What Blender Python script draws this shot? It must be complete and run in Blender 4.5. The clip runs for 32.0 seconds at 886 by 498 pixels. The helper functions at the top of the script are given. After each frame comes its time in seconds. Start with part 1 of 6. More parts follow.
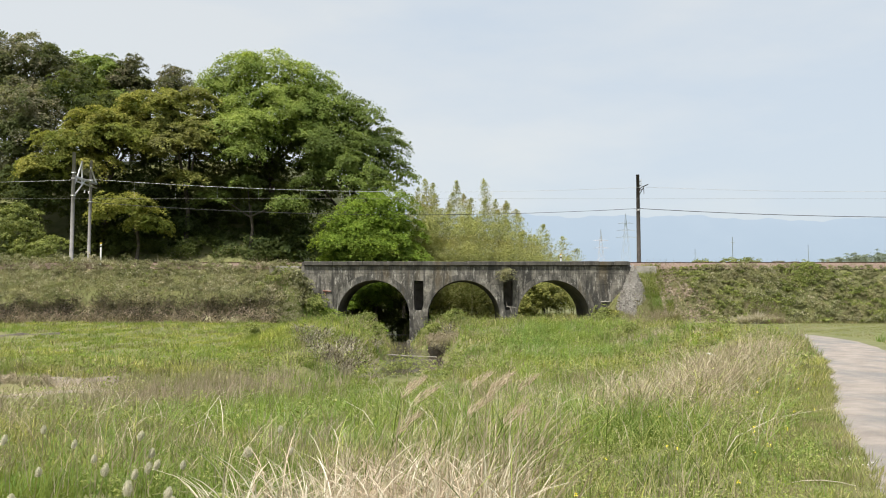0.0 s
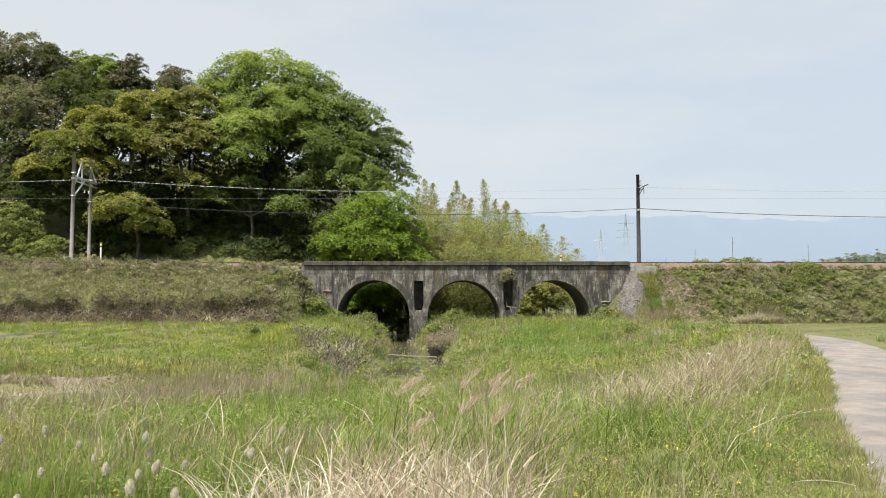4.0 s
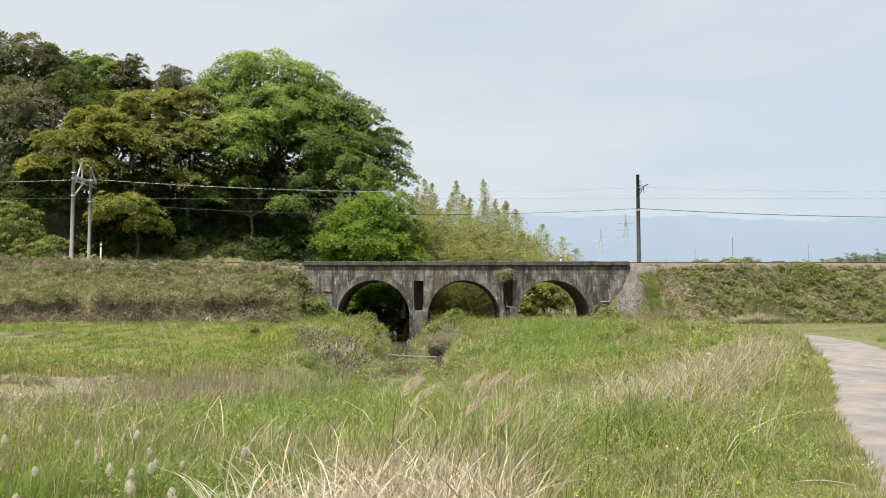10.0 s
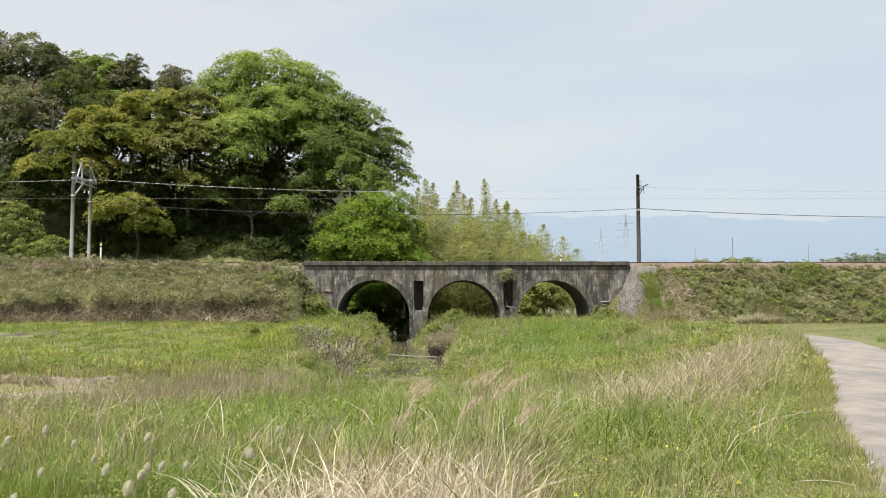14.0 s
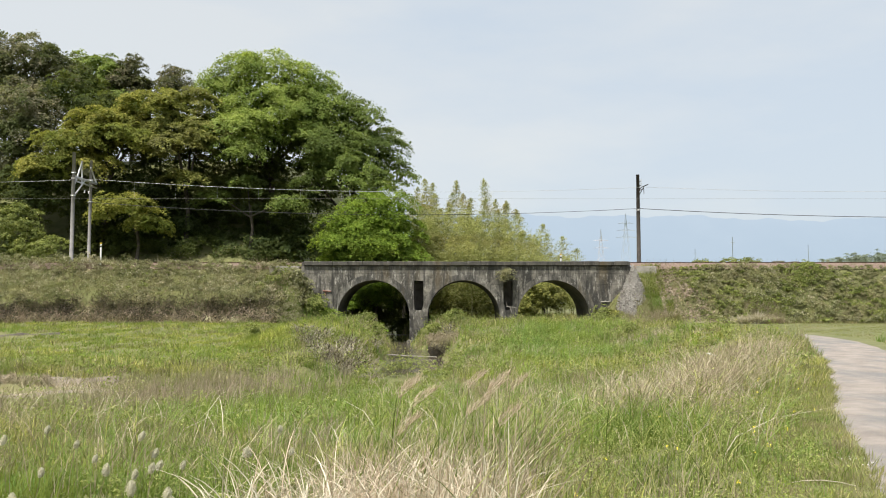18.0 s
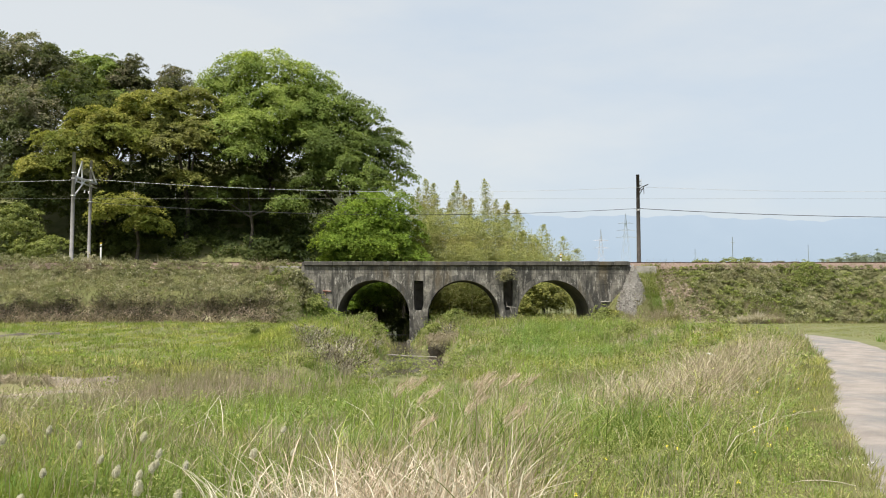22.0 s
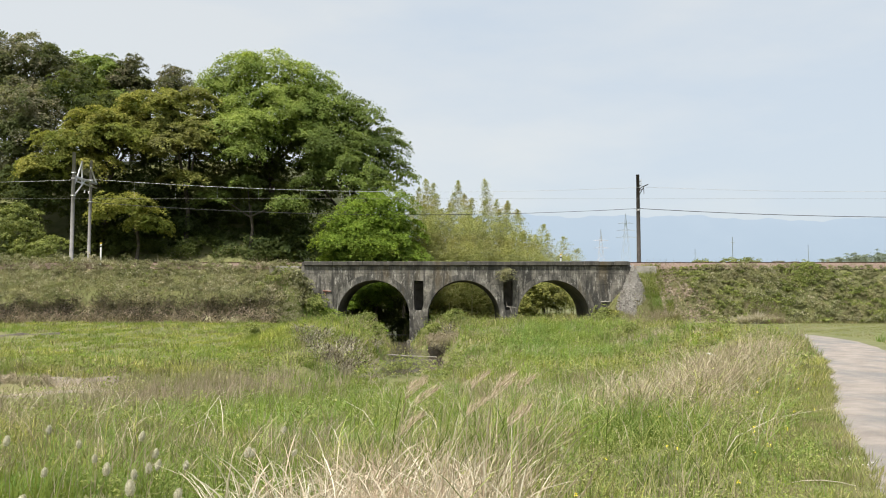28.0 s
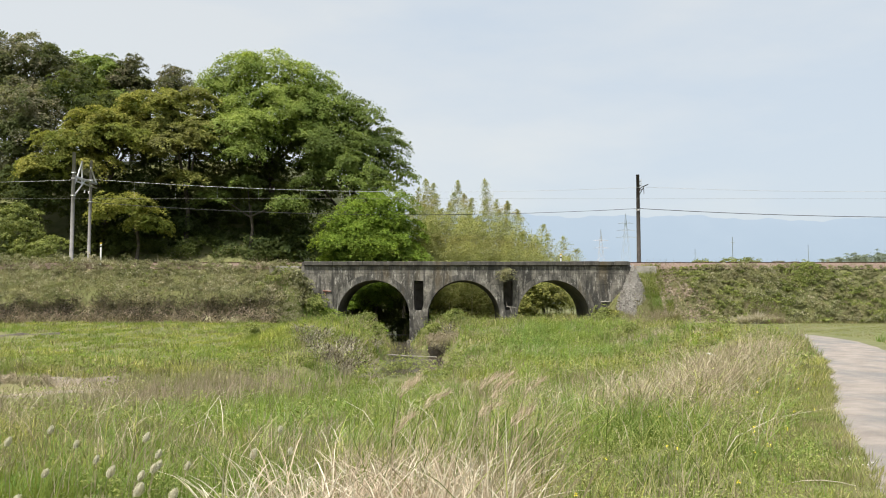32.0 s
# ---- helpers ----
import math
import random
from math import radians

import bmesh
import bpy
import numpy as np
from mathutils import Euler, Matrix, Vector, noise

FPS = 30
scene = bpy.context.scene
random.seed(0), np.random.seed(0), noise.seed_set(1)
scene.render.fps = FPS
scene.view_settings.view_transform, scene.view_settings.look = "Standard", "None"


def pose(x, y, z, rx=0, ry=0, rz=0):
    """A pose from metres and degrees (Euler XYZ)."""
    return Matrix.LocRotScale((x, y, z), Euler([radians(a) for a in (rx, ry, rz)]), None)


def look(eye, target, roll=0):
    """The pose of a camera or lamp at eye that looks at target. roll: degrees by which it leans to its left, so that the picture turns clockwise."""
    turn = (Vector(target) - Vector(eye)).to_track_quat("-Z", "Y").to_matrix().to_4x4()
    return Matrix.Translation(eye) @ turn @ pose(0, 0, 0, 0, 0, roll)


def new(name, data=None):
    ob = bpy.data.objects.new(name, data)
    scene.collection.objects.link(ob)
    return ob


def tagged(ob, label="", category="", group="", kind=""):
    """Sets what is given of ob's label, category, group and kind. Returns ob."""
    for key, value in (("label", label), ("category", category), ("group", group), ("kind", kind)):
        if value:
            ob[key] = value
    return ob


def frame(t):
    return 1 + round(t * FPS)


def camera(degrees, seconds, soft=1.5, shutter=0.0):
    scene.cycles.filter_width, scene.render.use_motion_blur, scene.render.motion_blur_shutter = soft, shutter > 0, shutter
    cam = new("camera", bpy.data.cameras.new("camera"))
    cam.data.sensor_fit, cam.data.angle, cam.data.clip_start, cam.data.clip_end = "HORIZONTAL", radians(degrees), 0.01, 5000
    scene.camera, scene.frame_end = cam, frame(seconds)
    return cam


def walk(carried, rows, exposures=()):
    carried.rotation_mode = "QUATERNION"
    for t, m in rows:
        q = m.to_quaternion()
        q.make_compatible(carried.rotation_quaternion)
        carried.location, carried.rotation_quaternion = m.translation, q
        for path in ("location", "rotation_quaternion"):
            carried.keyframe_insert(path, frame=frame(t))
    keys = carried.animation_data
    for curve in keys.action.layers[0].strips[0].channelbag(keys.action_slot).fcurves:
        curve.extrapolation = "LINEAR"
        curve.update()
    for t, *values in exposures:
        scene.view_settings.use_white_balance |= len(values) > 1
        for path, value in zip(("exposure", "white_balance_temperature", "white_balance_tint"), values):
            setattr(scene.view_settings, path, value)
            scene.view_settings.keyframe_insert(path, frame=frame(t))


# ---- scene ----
# A still camera beside a farm lane, facing a three-arched railway bridge over a stream.
cam = camera(55.0, 32.0, soft=1.05, shutter=0.5)
EYE = (0.0, 0.0, 1.6)
VIEW = pose(0.0, 0.0, 1.6, 93.65, 0, 0)
walk(cam, [(0.0, VIEW), (32.0, VIEW)])
scene.view_settings.exposure = 0.42

# ---- world, sun ----
SUN_ELEV, SUN_AZ = radians(63), radians(216)   # azimuth clockwise from +Y: behind the camera, to the left
world = bpy.data.worlds.new("sky")
scene.world = world
world.use_nodes = True
wt = world.node_tree
wt.nodes.clear()


def wn(kind, **kw):
    n = wt.nodes.new(kind)
    for k, v in kw.items():
        if k in n.inputs:
            n.inputs[k].default_value = v
    return n


sky = wn("ShaderNodeTexSky")
sky.sky_type = 'NISHITA'
sky.sun_disc = False
sky.sun_elevation, sky.sun_rotation = SUN_ELEV, SUN_AZ
sky.air_density, sky.dust_density, sky.ozone_density = 1.0, 2.5, 1.0
sky_bg = wn("ShaderNodeBackground", Strength=0.1)
veil = wn("ShaderNodeBackground", Strength=0.68)
wco = wn("ShaderNodeTexCoord")
wmap = wn("ShaderNodeMapping")
wmap.inputs["Scale"].default_value = (1.2, 1.2, 4.0)
wnoise = wn("ShaderNodeTexNoise", Scale=2.2, Detail=6.0, Roughness=0.55)
wramp = wn("ShaderNodeValToRGB")
wramp.color_ramp.elements[0].position, wramp.color_ramp.elements[0].color = 0.31, (0.785, 0.875, 0.96, 1)
wramp.color_ramp.elements[1].position, wramp.color_ramp.elements[1].color = 0.60, (0.93, 0.965, 0.97, 1)
wmix = wn("ShaderNodeMixShader", Fac=0.8)
wout = wn("ShaderNodeOutputWorld")
L = wt.links.new
L(wco.outputs["Generated"], wmap.inputs["Vector"])
L(wmap.outputs["Vector"], wnoise.inputs["Vector"])
wsep = wn("ShaderNodeSeparateXYZ")
wslope = wt.nodes.new("ShaderNodeMath")
wslope.operation = 'MULTIPLY_ADD'
wslope.inputs[1].default_value = -0.45
L(wco.outputs["Generated"], wsep.inputs[0])
L(wsep.outputs["X"], wslope.inputs[0])
L(wnoise.outputs["Fac"], wslope.inputs[2])
L(wslope.outputs[0], wramp.inputs["Fac"])
L(wramp.outputs["Color"], veil.inputs["Color"])
L(sky.outputs["Color"], sky_bg.inputs["Color"])
L(sky_bg.outputs[0], wmix.inputs[1])
L(veil.outputs[0], wmix.inputs[2])
L(wmix.outputs[0], wout.inputs[0])

sun_data = bpy.data.lights.new("sun", 'SUN')
sun_data.energy, sun_data.angle, sun_data.color = 5.0, radians(0.9), (1.0, 0.95, 0.86)
sun = new("sun", sun_data)
sun_from = Vector((math.sin(SUN_AZ) * math.cos(SUN_ELEV), math.cos(SUN_AZ) * math.cos(SUN_ELEV), math.sin(SUN_ELEV)))
sun.matrix_world = look(sun_from * 100, (0, 0, 0))

# ---- materials ----


def base_mat(name):
    m = bpy.data.materials.new(name)
    m.use_nodes = True
    t = m.node_tree
    t.nodes.clear()
    out = t.nodes.new("ShaderNodeOutputMaterial")
    return m, t, out


def node(t, kind, **kw):
    n = t.nodes.new(kind)
    for k, v in kw.items():
        n.inputs[k.replace("_", " ")].default_value = v
    return n


def ramp(t, fac, stops):
    r = t.nodes.new("ShaderNodeValToRGB")
    e = r.color_ramp.elements
    while len(e) < len(stops):
        e.new(0.5)
    for k, (p, c) in zip(e, stops):
        k.position, k.color = p, (*c, 1)
    t.links.new(fac, r.inputs["Fac"])
    return r.outputs["Color"]


def mixc(t, fac, a, b, blend="MIX"):
    n = t.nodes.new("ShaderNodeMix")
    n.data_type, n.blend_type = "RGBA", blend
    if isinstance(fac, (int, float)):
        n.inputs[0].default_value = fac
    else:
        t.links.new(fac, n.inputs[0])
    for i, c in ((6, a), (7, b)):
        if isinstance(c, tuple):
            n.inputs[i].default_value = (*c, 1)
        else:
            t.links.new(c, n.inputs[i])
    return n.outputs[2]


def noise_of(t, scale, detail=4.0, rough=0.55, stretch=(1, 1, 1)):
    co = t.nodes.new("ShaderNodeTexCoord")
    mp = t.nodes.new("ShaderNodeMapping")
    mp.inputs["Scale"].default_value = stretch
    n = node(t, "ShaderNodeTexNoise", Scale=scale, Detail=detail, Roughness=rough)
    t.links.new(co.outputs["Object"], mp.inputs["Vector"])
    t.links.new(mp.outputs["Vector"], n.inputs["Vector"])
    return n.outputs["Fac"]


def leaf_mat(name, stops, patch=None, patch_scale=0.25, through_light=0.42, rough=0.65, patch_range=(0.42, 0.62), gloss=0.15, drift=0.0):
    """Leaves and blades: a tone for each leaf, drifting over the plant, with light passing through."""
    m, t, out = base_mat(name)
    g = t.nodes.new("ShaderNodeNewGeometry")
    col = ramp(t, g.outputs["Random Per Island"], stops)
    if patch:
        f = ramp(t, noise_of(t, patch_scale), [(patch_range[0], (0, 0, 0)), (patch_range[1], (1, 1, 1))])
        pc = mixc(t, g.outputs["Random Per Island"], patch, tuple(c * 0.65 for c in patch))
        col = mixc(t, f, col, pc)
    if drift:
        f = ramp(t, noise_of(t, drift, 3.0, 0.6), [(0.35, (0.74, 0.76, 0.72)), (0.5, (1.0, 1.0, 1.0)), (0.68, (1.35, 1.3, 1.2))])
        col = mixc(t, 1.0, col, f, "MULTIPLY")
    p = node(t, "ShaderNodeBsdfPrincipled", Roughness=rough)
    t.links.new(col, p.inputs["Base Color"])
    p.inputs["Specular IOR Level"].default_value = gloss
    tr = t.nodes.new("ShaderNodeBsdfTranslucent")
    t.links.new(mixc(t, 0.35, col, (0.30, 0.34, 0.03)), tr.inputs["Color"])
    mx = t.nodes.new("ShaderNodeMixShader")
    mx.inputs[0].default_value = through_light
    t.links.new(p.outputs[0], mx.inputs[1])
    t.links.new(tr.outputs[0], mx.inputs[2])
    t.links.new(mx.outputs[0], out.inputs[0])
    return m


def solid_mat(name, dark, light, scale=3.0, rough=0.85, bump=0.3, bump_scale=30.0, metal=0.0, per_piece=0.0,
              stain=None, stain_scale=0.6, stain_stretch=(1, 1, 1), stain_range=(0.45, 0.65), streak=None):
    """Rough solid surface: two tones at one scale, stains at another, fine relief; per_piece shifts each piece's tone."""
    m, t, out = base_mat(name)
    col = ramp(t, noise_of(t, scale, 6.0, 0.6), [(0.3, dark), (0.7, light)])
    if stain:
        f = ramp(t, noise_of(t, stain_scale, 5.0, 0.6, stain_stretch), [(stain_range[0], (0, 0, 0)), (stain_range[1], (1, 1, 1))])
        col = mixc(t, f, col, stain)
    if streak:
        f = ramp(t, noise_of(t, 1.7, 9.0, 0.75), [(0.45, (0, 0, 0)), (0.62, (0.8, 0.8, 0.8))])
        col = mixc(t, f, col, (0.042, 0.039, 0.034))
        f = ramp(t, noise_of(t, 2.4, 10.0, 0.8, (1.7, 1, 0.55)), [(0.54, (0, 0, 0)), (0.64, (0.95, 0.95, 0.95))])
        col = mixc(t, f, col, streak)
        f = ramp(t, noise_of(t, 0.42, 4.0, 0.6, (1.0, 0.2, 0.22)), [(0.56, (0, 0, 0)), (0.68, (0.65, 0.65, 0.65))])
        col = mixc(t, f, col, (0.115, 0.085, 0.042))
        f = ramp(t, noise_of(t, 1.1, 6.0, 0.65, (2.6, 1, 0.28)), [(0.53, (0, 0, 0)), (0.63, (0.85, 0.85, 0.85))])
        col = mixc(t, f, col, (0.03, 0.029, 0.027))
    if per_piece:
        oi = t.nodes.new("ShaderNodeObjectInfo")
        f = ramp(t, oi.outputs["Random"], [(0.0, (1 - per_piece,) * 3), (1.0, (1 + per_piece,) * 3)])
        col = mixc(t, 1.0, col, f, "MULTIPLY")
    p = node(t, "ShaderNodeBsdfPrincipled", Roughness=rough, Metallic=metal)
    t.links.new(col, p.inputs["Base Color"])
    b = node(t, "ShaderNodeBump", Strength=bump, Distance=0.02)
    t.links.new(noise_of(t, bump_scale, 5.0), b.inputs["Height"])
    t.links.new(b.outputs[0], p.inputs["Normal"])
    t.links.new(p.outputs[0], out.inputs[0])
    return m


M_EARTH = solid_mat("earth", (0.085, 0.10, 0.03), (0.16, 0.16, 0.06), 1.3, 0.95, 0.6, 12.0,
                    stain=(0.165, 0.16, 0.065), stain_scale=0.3, stain_range=(0.5, 0.62))
M_PATH = solid_mat("worn_concrete", (0.185, 0.16, 0.141), (0.33, 0.287, 0.254), 1.6, 0.9, 0.8, 40.0,
                   stain=(0.175, 0.168, 0.163), stain_scale=0.7, stain_stretch=(1.3, 0.3, 1), stain_range=(0.46, 0.6))
M_BLOCK = solid_mat("weathered_block", (0.12, 0.112, 0.098), (0.27, 0.25, 0.215), 1.4, 0.95, 0.6, 14.0, per_piece=0.14,
                    stain=(0.04, 0.039, 0.036), stain_scale=0.5, stain_stretch=(1.8, 1, 0.4), stain_range=(0.40, 0.60), streak=(0.42, 0.40, 0.36))
M_RING = solid_mat("arch_stone", (0.115, 0.108, 0.097), (0.26, 0.242, 0.212), 1.6, 0.95, 0.5, 14.0, per_piece=0.13,
                   stain=(0.06, 0.058, 0.053), stain_scale=0.6, stain_stretch=(2.2, 1, 0.4), stain_range=(0.42, 0.60), streak=(0.44, 0.42, 0.375))
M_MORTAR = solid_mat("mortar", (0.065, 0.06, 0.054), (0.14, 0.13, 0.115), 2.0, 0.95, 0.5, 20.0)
M_COPING = solid_mat("coping_stone", (0.052, 0.049, 0.043), (0.12, 0.112, 0.098), 1.2, 0.95, 0.5, 18.0, per_piece=0.12, streak=(0.21, 0.195, 0.17))
M_RUBBLE = solid_mat("rubble_stone", (0.22, 0.205, 0.185), (0.35, 0.33, 0.30), 2.0, 0.95, 0.6, 12.0, per_piece=0.09, stain=(0.13, 0.115, 0.095), stain_scale=1.5, stain_range=(0.5, 0.7))
M_BALLAST = solid_mat("ballast", (0.115, 0.08, 0.062), (0.245, 0.178, 0.142), 6.0, 0.95, 0.8, 20.0)
M_RAIL = solid_mat("rusty_steel", (0.06, 0.035, 0.025), (0.14, 0.08, 0.055), 8.0, 0.6, 0.2, 40.0, metal=0.5)
M_CONC = solid_mat("pale_concrete", (0.24, 0.225, 0.20), (0.38, 0.355, 0.315), 2.0, 0.9, 0.3, 25.0)
M_POLE_GREY = solid_mat("grey_pole", (0.15, 0.145, 0.14), (0.26, 0.25, 0.24), 1.2, 0.8, 0.2, 20.0)
M_POLE_DARK = solid_mat("creosote_wood", (0.028, 0.025, 0.022), (0.07, 0.058, 0.05), 1.2, 0.85, 0.3, 20.0)
M_STEEL = solid_mat("galvanised_steel", (0.42, 0.43, 0.43), (0.58, 0.58, 0.57), 5.0, 0.45, 0.1, 40.0, metal=0.6)
M_WIRE = solid_mat("bare_wire", (0.45, 0.46, 0.47), (0.56, 0.57, 0.58), 5.0, 0.4, 0.1, 40.0, metal=0.3)
M_CABLE = solid_mat("dark_cable", (0.025, 0.025, 0.028), (0.05, 0.05, 0.055), 5.0, 0.7, 0.1, 40.0)
M_REDOXIDE = solid_mat("faded_red_iron", (0.20, 0.09, 0.07), (0.36, 0.19, 0.15), 6.0, 0.8, 0.3, 30.0)
M_WHITE = solid_mat("white_paint", (0.72, 0.72, 0.70), (0.82, 0.82, 0.80), 3.0, 0.6, 0.1, 30.0)
M_YELLOW = solid_mat("yellow_paint", (0.6, 0.42, 0.03), (0.7, 0.5, 0.05), 3.0, 0.6, 0.1, 30.0)
M_BARK = solid_mat("bark", (0.035, 0.028, 0.02), (0.10, 0.085, 0.065), 3.0, 0.95, 0.8, 10.0)
M_CULM = solid_mat("bamboo_culm", (0.16, 0.17, 0.05), (0.30, 0.28, 0.11), 2.0, 0.5, 0.1, 10.0)
M_GRAVEL = solid_mat("gravel", (0.14, 0.115, 0.09), (0.29, 0.245, 0.20), 3.0, 0.95, 0.8, 12.0)
# dead brown brush whose near-black tones also stand in for shade
M_SHADED_BRUSH = leaf_mat("shaded_dead_brush", [(0.0, (0.025, 0.021, 0.016)), (0.6, (0.07, 0.056, 0.042)), (0.9, (0.20, 0.16, 0.12)), (1.0, (0.45, 0.385, 0.30))], (0.09, 0.08, 0.045), 0.5, 0.1)
M_LITTER = leaf_mat("leaf_litter", [(0.0, (0.13, 0.10, 0.07)), (0.5, (0.25, 0.195, 0.145)), (1.0, (0.40, 0.325, 0.25))], (0.19, 0.18, 0.09), 0.9, 0.05)
# mud of the stream banks, also the dark used for shade at the bank foot
M_MUD_SHADE = solid_mat("bank_mud_shade", (0.035, 0.03, 0.022), (0.10, 0.085, 0.06), 3.0, 0.9, 0.8, 8.0)
M_TWIG = solid_mat("dead_twig", (0.22, 0.165, 0.12), (0.46, 0.36, 0.27), 3.0, 0.95, 0.4, 15.0)

G_DOME = [(0.0, (0.18, 0.25, 0.05)), (0.6, (0.33, 0.41, 0.10)), (1.0, (0.45, 0.51, 0.155))]
# understorey green, darkened so the wood's shade is put into the leaves
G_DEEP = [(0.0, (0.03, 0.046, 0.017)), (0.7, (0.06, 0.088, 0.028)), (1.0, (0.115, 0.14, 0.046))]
G_OLIVE = [(0.0, (0.13, 0.15, 0.04)), (0.6, (0.25, 0.265, 0.07)), (1.0, (0.41, 0.385, 0.12))]
G_GREY = [(0.0, (0.095, 0.095, 0.06)), (0.6, (0.20, 0.19, 0.125)), (1.0, (0.36, 0.315, 0.22))]
G_LIME = [(0.0, (0.105, 0.175, 0.022)), (0.6, (0.19, 0.285, 0.038)), (1.0, (0.28, 0.375, 0.065))]
G_BAMB = [(0.0, (0.24, 0.27, 0.08)), (0.6, (0.40, 0.42, 0.15)), (1.0, (0.58, 0.56, 0.27))]
M_DOME = leaf_mat("dome_leaf", G_DOME, (0.17, 0.25, 0.06), 0.16, 0.48, drift=0.8)
M_DEEP = leaf_mat("shaded_leaf", G_DEEP, (0.10, 0.12, 0.03), 0.15, drift=0.7)
M_OLIVE = leaf_mat("olive_leaf", G_OLIVE, (0.16, 0.155, 0.06), 0.22, drift=0.8)
M_GREYLEAF = leaf_mat("grey_leaf", G_GREY, (0.10, 0.125, 0.045), 0.3, drift=0.9)
M_MIDGREEN = leaf_mat("mid_green_leaf", [(0.0, (0.115, 0.175, 0.038)), (0.6, (0.22, 0.295, 0.07)), (1.0, (0.33, 0.385, 0.125))], (0.12, 0.17, 0.05), 0.2, 0.45, drift=0.8)
M_GOLD = leaf_mat("golden_olive_leaf", [(0.0, (0.145, 0.15, 0.032)), (0.6, (0.28, 0.28, 0.064)), (1.0, (0.42, 0.375, 0.10))], (0.20, 0.24, 0.05), 0.25, 0.45, drift=0.8)
M_PINE = leaf_mat("pine_needles", [(0.0, (0.06, 0.06, 0.035)), (0.6, (0.12, 0.115, 0.065)), (1.0, (0.24, 0.20, 0.13))], (0.08, 0.09, 0.035), 0.3, 0.3, drift=0.9)
M_LIME = leaf_mat("lime_leaf", G_LIME, None, 0.2, 0.48, drift=1.0)
M_BAMBOO = leaf_mat("bamboo_leaf", G_BAMB, (0.35, 0.255, 0.10), 0.3, 0.45, patch_range=(0.52, 0.68), drift=0.5)
M_SHRUB = leaf_mat("bank_shrub_leaf", [(0.0, (0.09, 0.105, 0.045)), (0.5, (0.20, 0.215, 0.10)), (0.8, (0.35, 0.345, 0.195)), (1.0, (0.58, 0.53, 0.40))],
                   (0.27, 0.25, 0.14), 0.35, 0.4, drift=1.1)
M_DRYLEAF = leaf_mat("dry_shrub_leaf", [(0.0, (0.135, 0.125, 0.077)), (0.5, (0.33, 0.305, 0.195)), (1.0, (0.60, 0.55, 0.42))], (0.26, 0.27, 0.12), 0.5, 0.4, drift=1.1)
M_GREENLEAF = leaf_mat("green_shrub_leaf", [(0.0, (0.10, 0.13, 0.035)), (0.5, (0.19, 0.23, 0.065)), (1.0, (0.34, 0.36, 0.13))], None, 0.5, 0.45, drift=0.9)
M_FRESH = leaf_mat("fresh_blade", [(0.0, (0.04, 0.078, 0.016)), (0.45, (0.155, 0.255, 0.047)), (0.88, (0.28, 0.41, 0.10)), (1.0, (0.46, 0.48, 0.22))], (0.22, 0.27, 0.055), 0.45, 0.4, drift=0.75)
M_VIVID = leaf_mat("vivid_blade", [(0.0, (0.075, 0.13, 0.03)), (0.45, (0.23, 0.36, 0.09)), (0.85, (0.37, 0.50, 0.16)), (1.0, (0.52, 0.57, 0.26))], (0.30, 0.39, 0.07), 0.3, 0.42, drift=0.6)
M_MEADOW = leaf_mat("meadow_blade", [(0.0, (0.12, 0.145, 0.028)), (0.5, (0.33, 0.375, 0.075)), (1.0, (0.57, 0.55, 0.18))], (0.24, 0.33, 0.06), 0.3, 0.4, drift=0.75)
M_GREEN = leaf_mat("bank_blade", [(0.0, (0.045, 0.07, 0.017)), (0.4, (0.215, 0.265, 0.066)), (0.82, (0.46, 0.48, 0.16)), (1.0, (0.66, 0.60, 0.35))],
                   (0.21, 0.35, 0.085), 0.35, 0.42, drift=0.75)
M_YELLOWISH = leaf_mat("yellowing_blade", [(0.0, (0.10, 0.115, 0.025)), (0.45, (0.34, 0.36, 0.08)), (0.82, (0.52, 0.51, 0.18)), (1.0, (0.63, 0.55, 0.31))], None, 0.3, 0.35, drift=0.75)
M_DULL = leaf_mat("dull_blade", [(0.0, (0.055, 0.058, 0.024)), (0.4, (0.24, 0.24, 0.10)), (0.75, (0.46, 0.415, 0.23)), (1.0, (0.60, 0.52, 0.335))],
                  (0.30, 0.25, 0.16), 0.5, 0.3, drift=0.75)
M_MOWN = leaf_mat("mown_blade", [(0.0, (0.13, 0.15, 0.045)), (0.5, (0.24, 0.26, 0.08)), (1.0, (0.38, 0.36, 0.16))], (0.30, 0.26, 0.15), 0.3, 0.35, patch_range=(0.5, 0.65))
# leaves of the far row: haze put into the colour, paler and greyer
M_DISTANT = leaf_mat("hazed_leaf", [(0.0, (0.19, 0.23, 0.18)), (1.0, (0.30, 0.34, 0.27))])
M_WEED = leaf_mat("weed_leaf", [(0.0, (0.10, 0.135, 0.03)), (0.5, (0.23, 0.275, 0.075)), (1.0, (0.43, 0.44, 0.18))], (0.27, 0.34, 0.05), 1.1, 0.35, drift=2.0, patch_range=(0.55, 0.7))
M_STRAW = leaf_mat("straw", [(0.0, (0.26, 0.205, 0.135)), (0.5, (0.41, 0.34, 0.235)), (1.0, (0.60, 0.52, 0.38))], None, 0.3, 0.25)
M_PINKSTRAW = leaf_mat("pinkish_straw", [(0.0, (0.34, 0.25, 0.18)), (0.5, (0.52, 0.41, 0.31)), (1.0, (0.70, 0.59, 0.46))], None, 0.3, 0.25)
M_PALE = leaf_mat("bleached_reed", [(0.0, (0.38, 0.33, 0.235)), (0.5, (0.56, 0.50, 0.38)), (1.0, (0.76, 0.70, 0.57))], None, 0.3, 0.25)
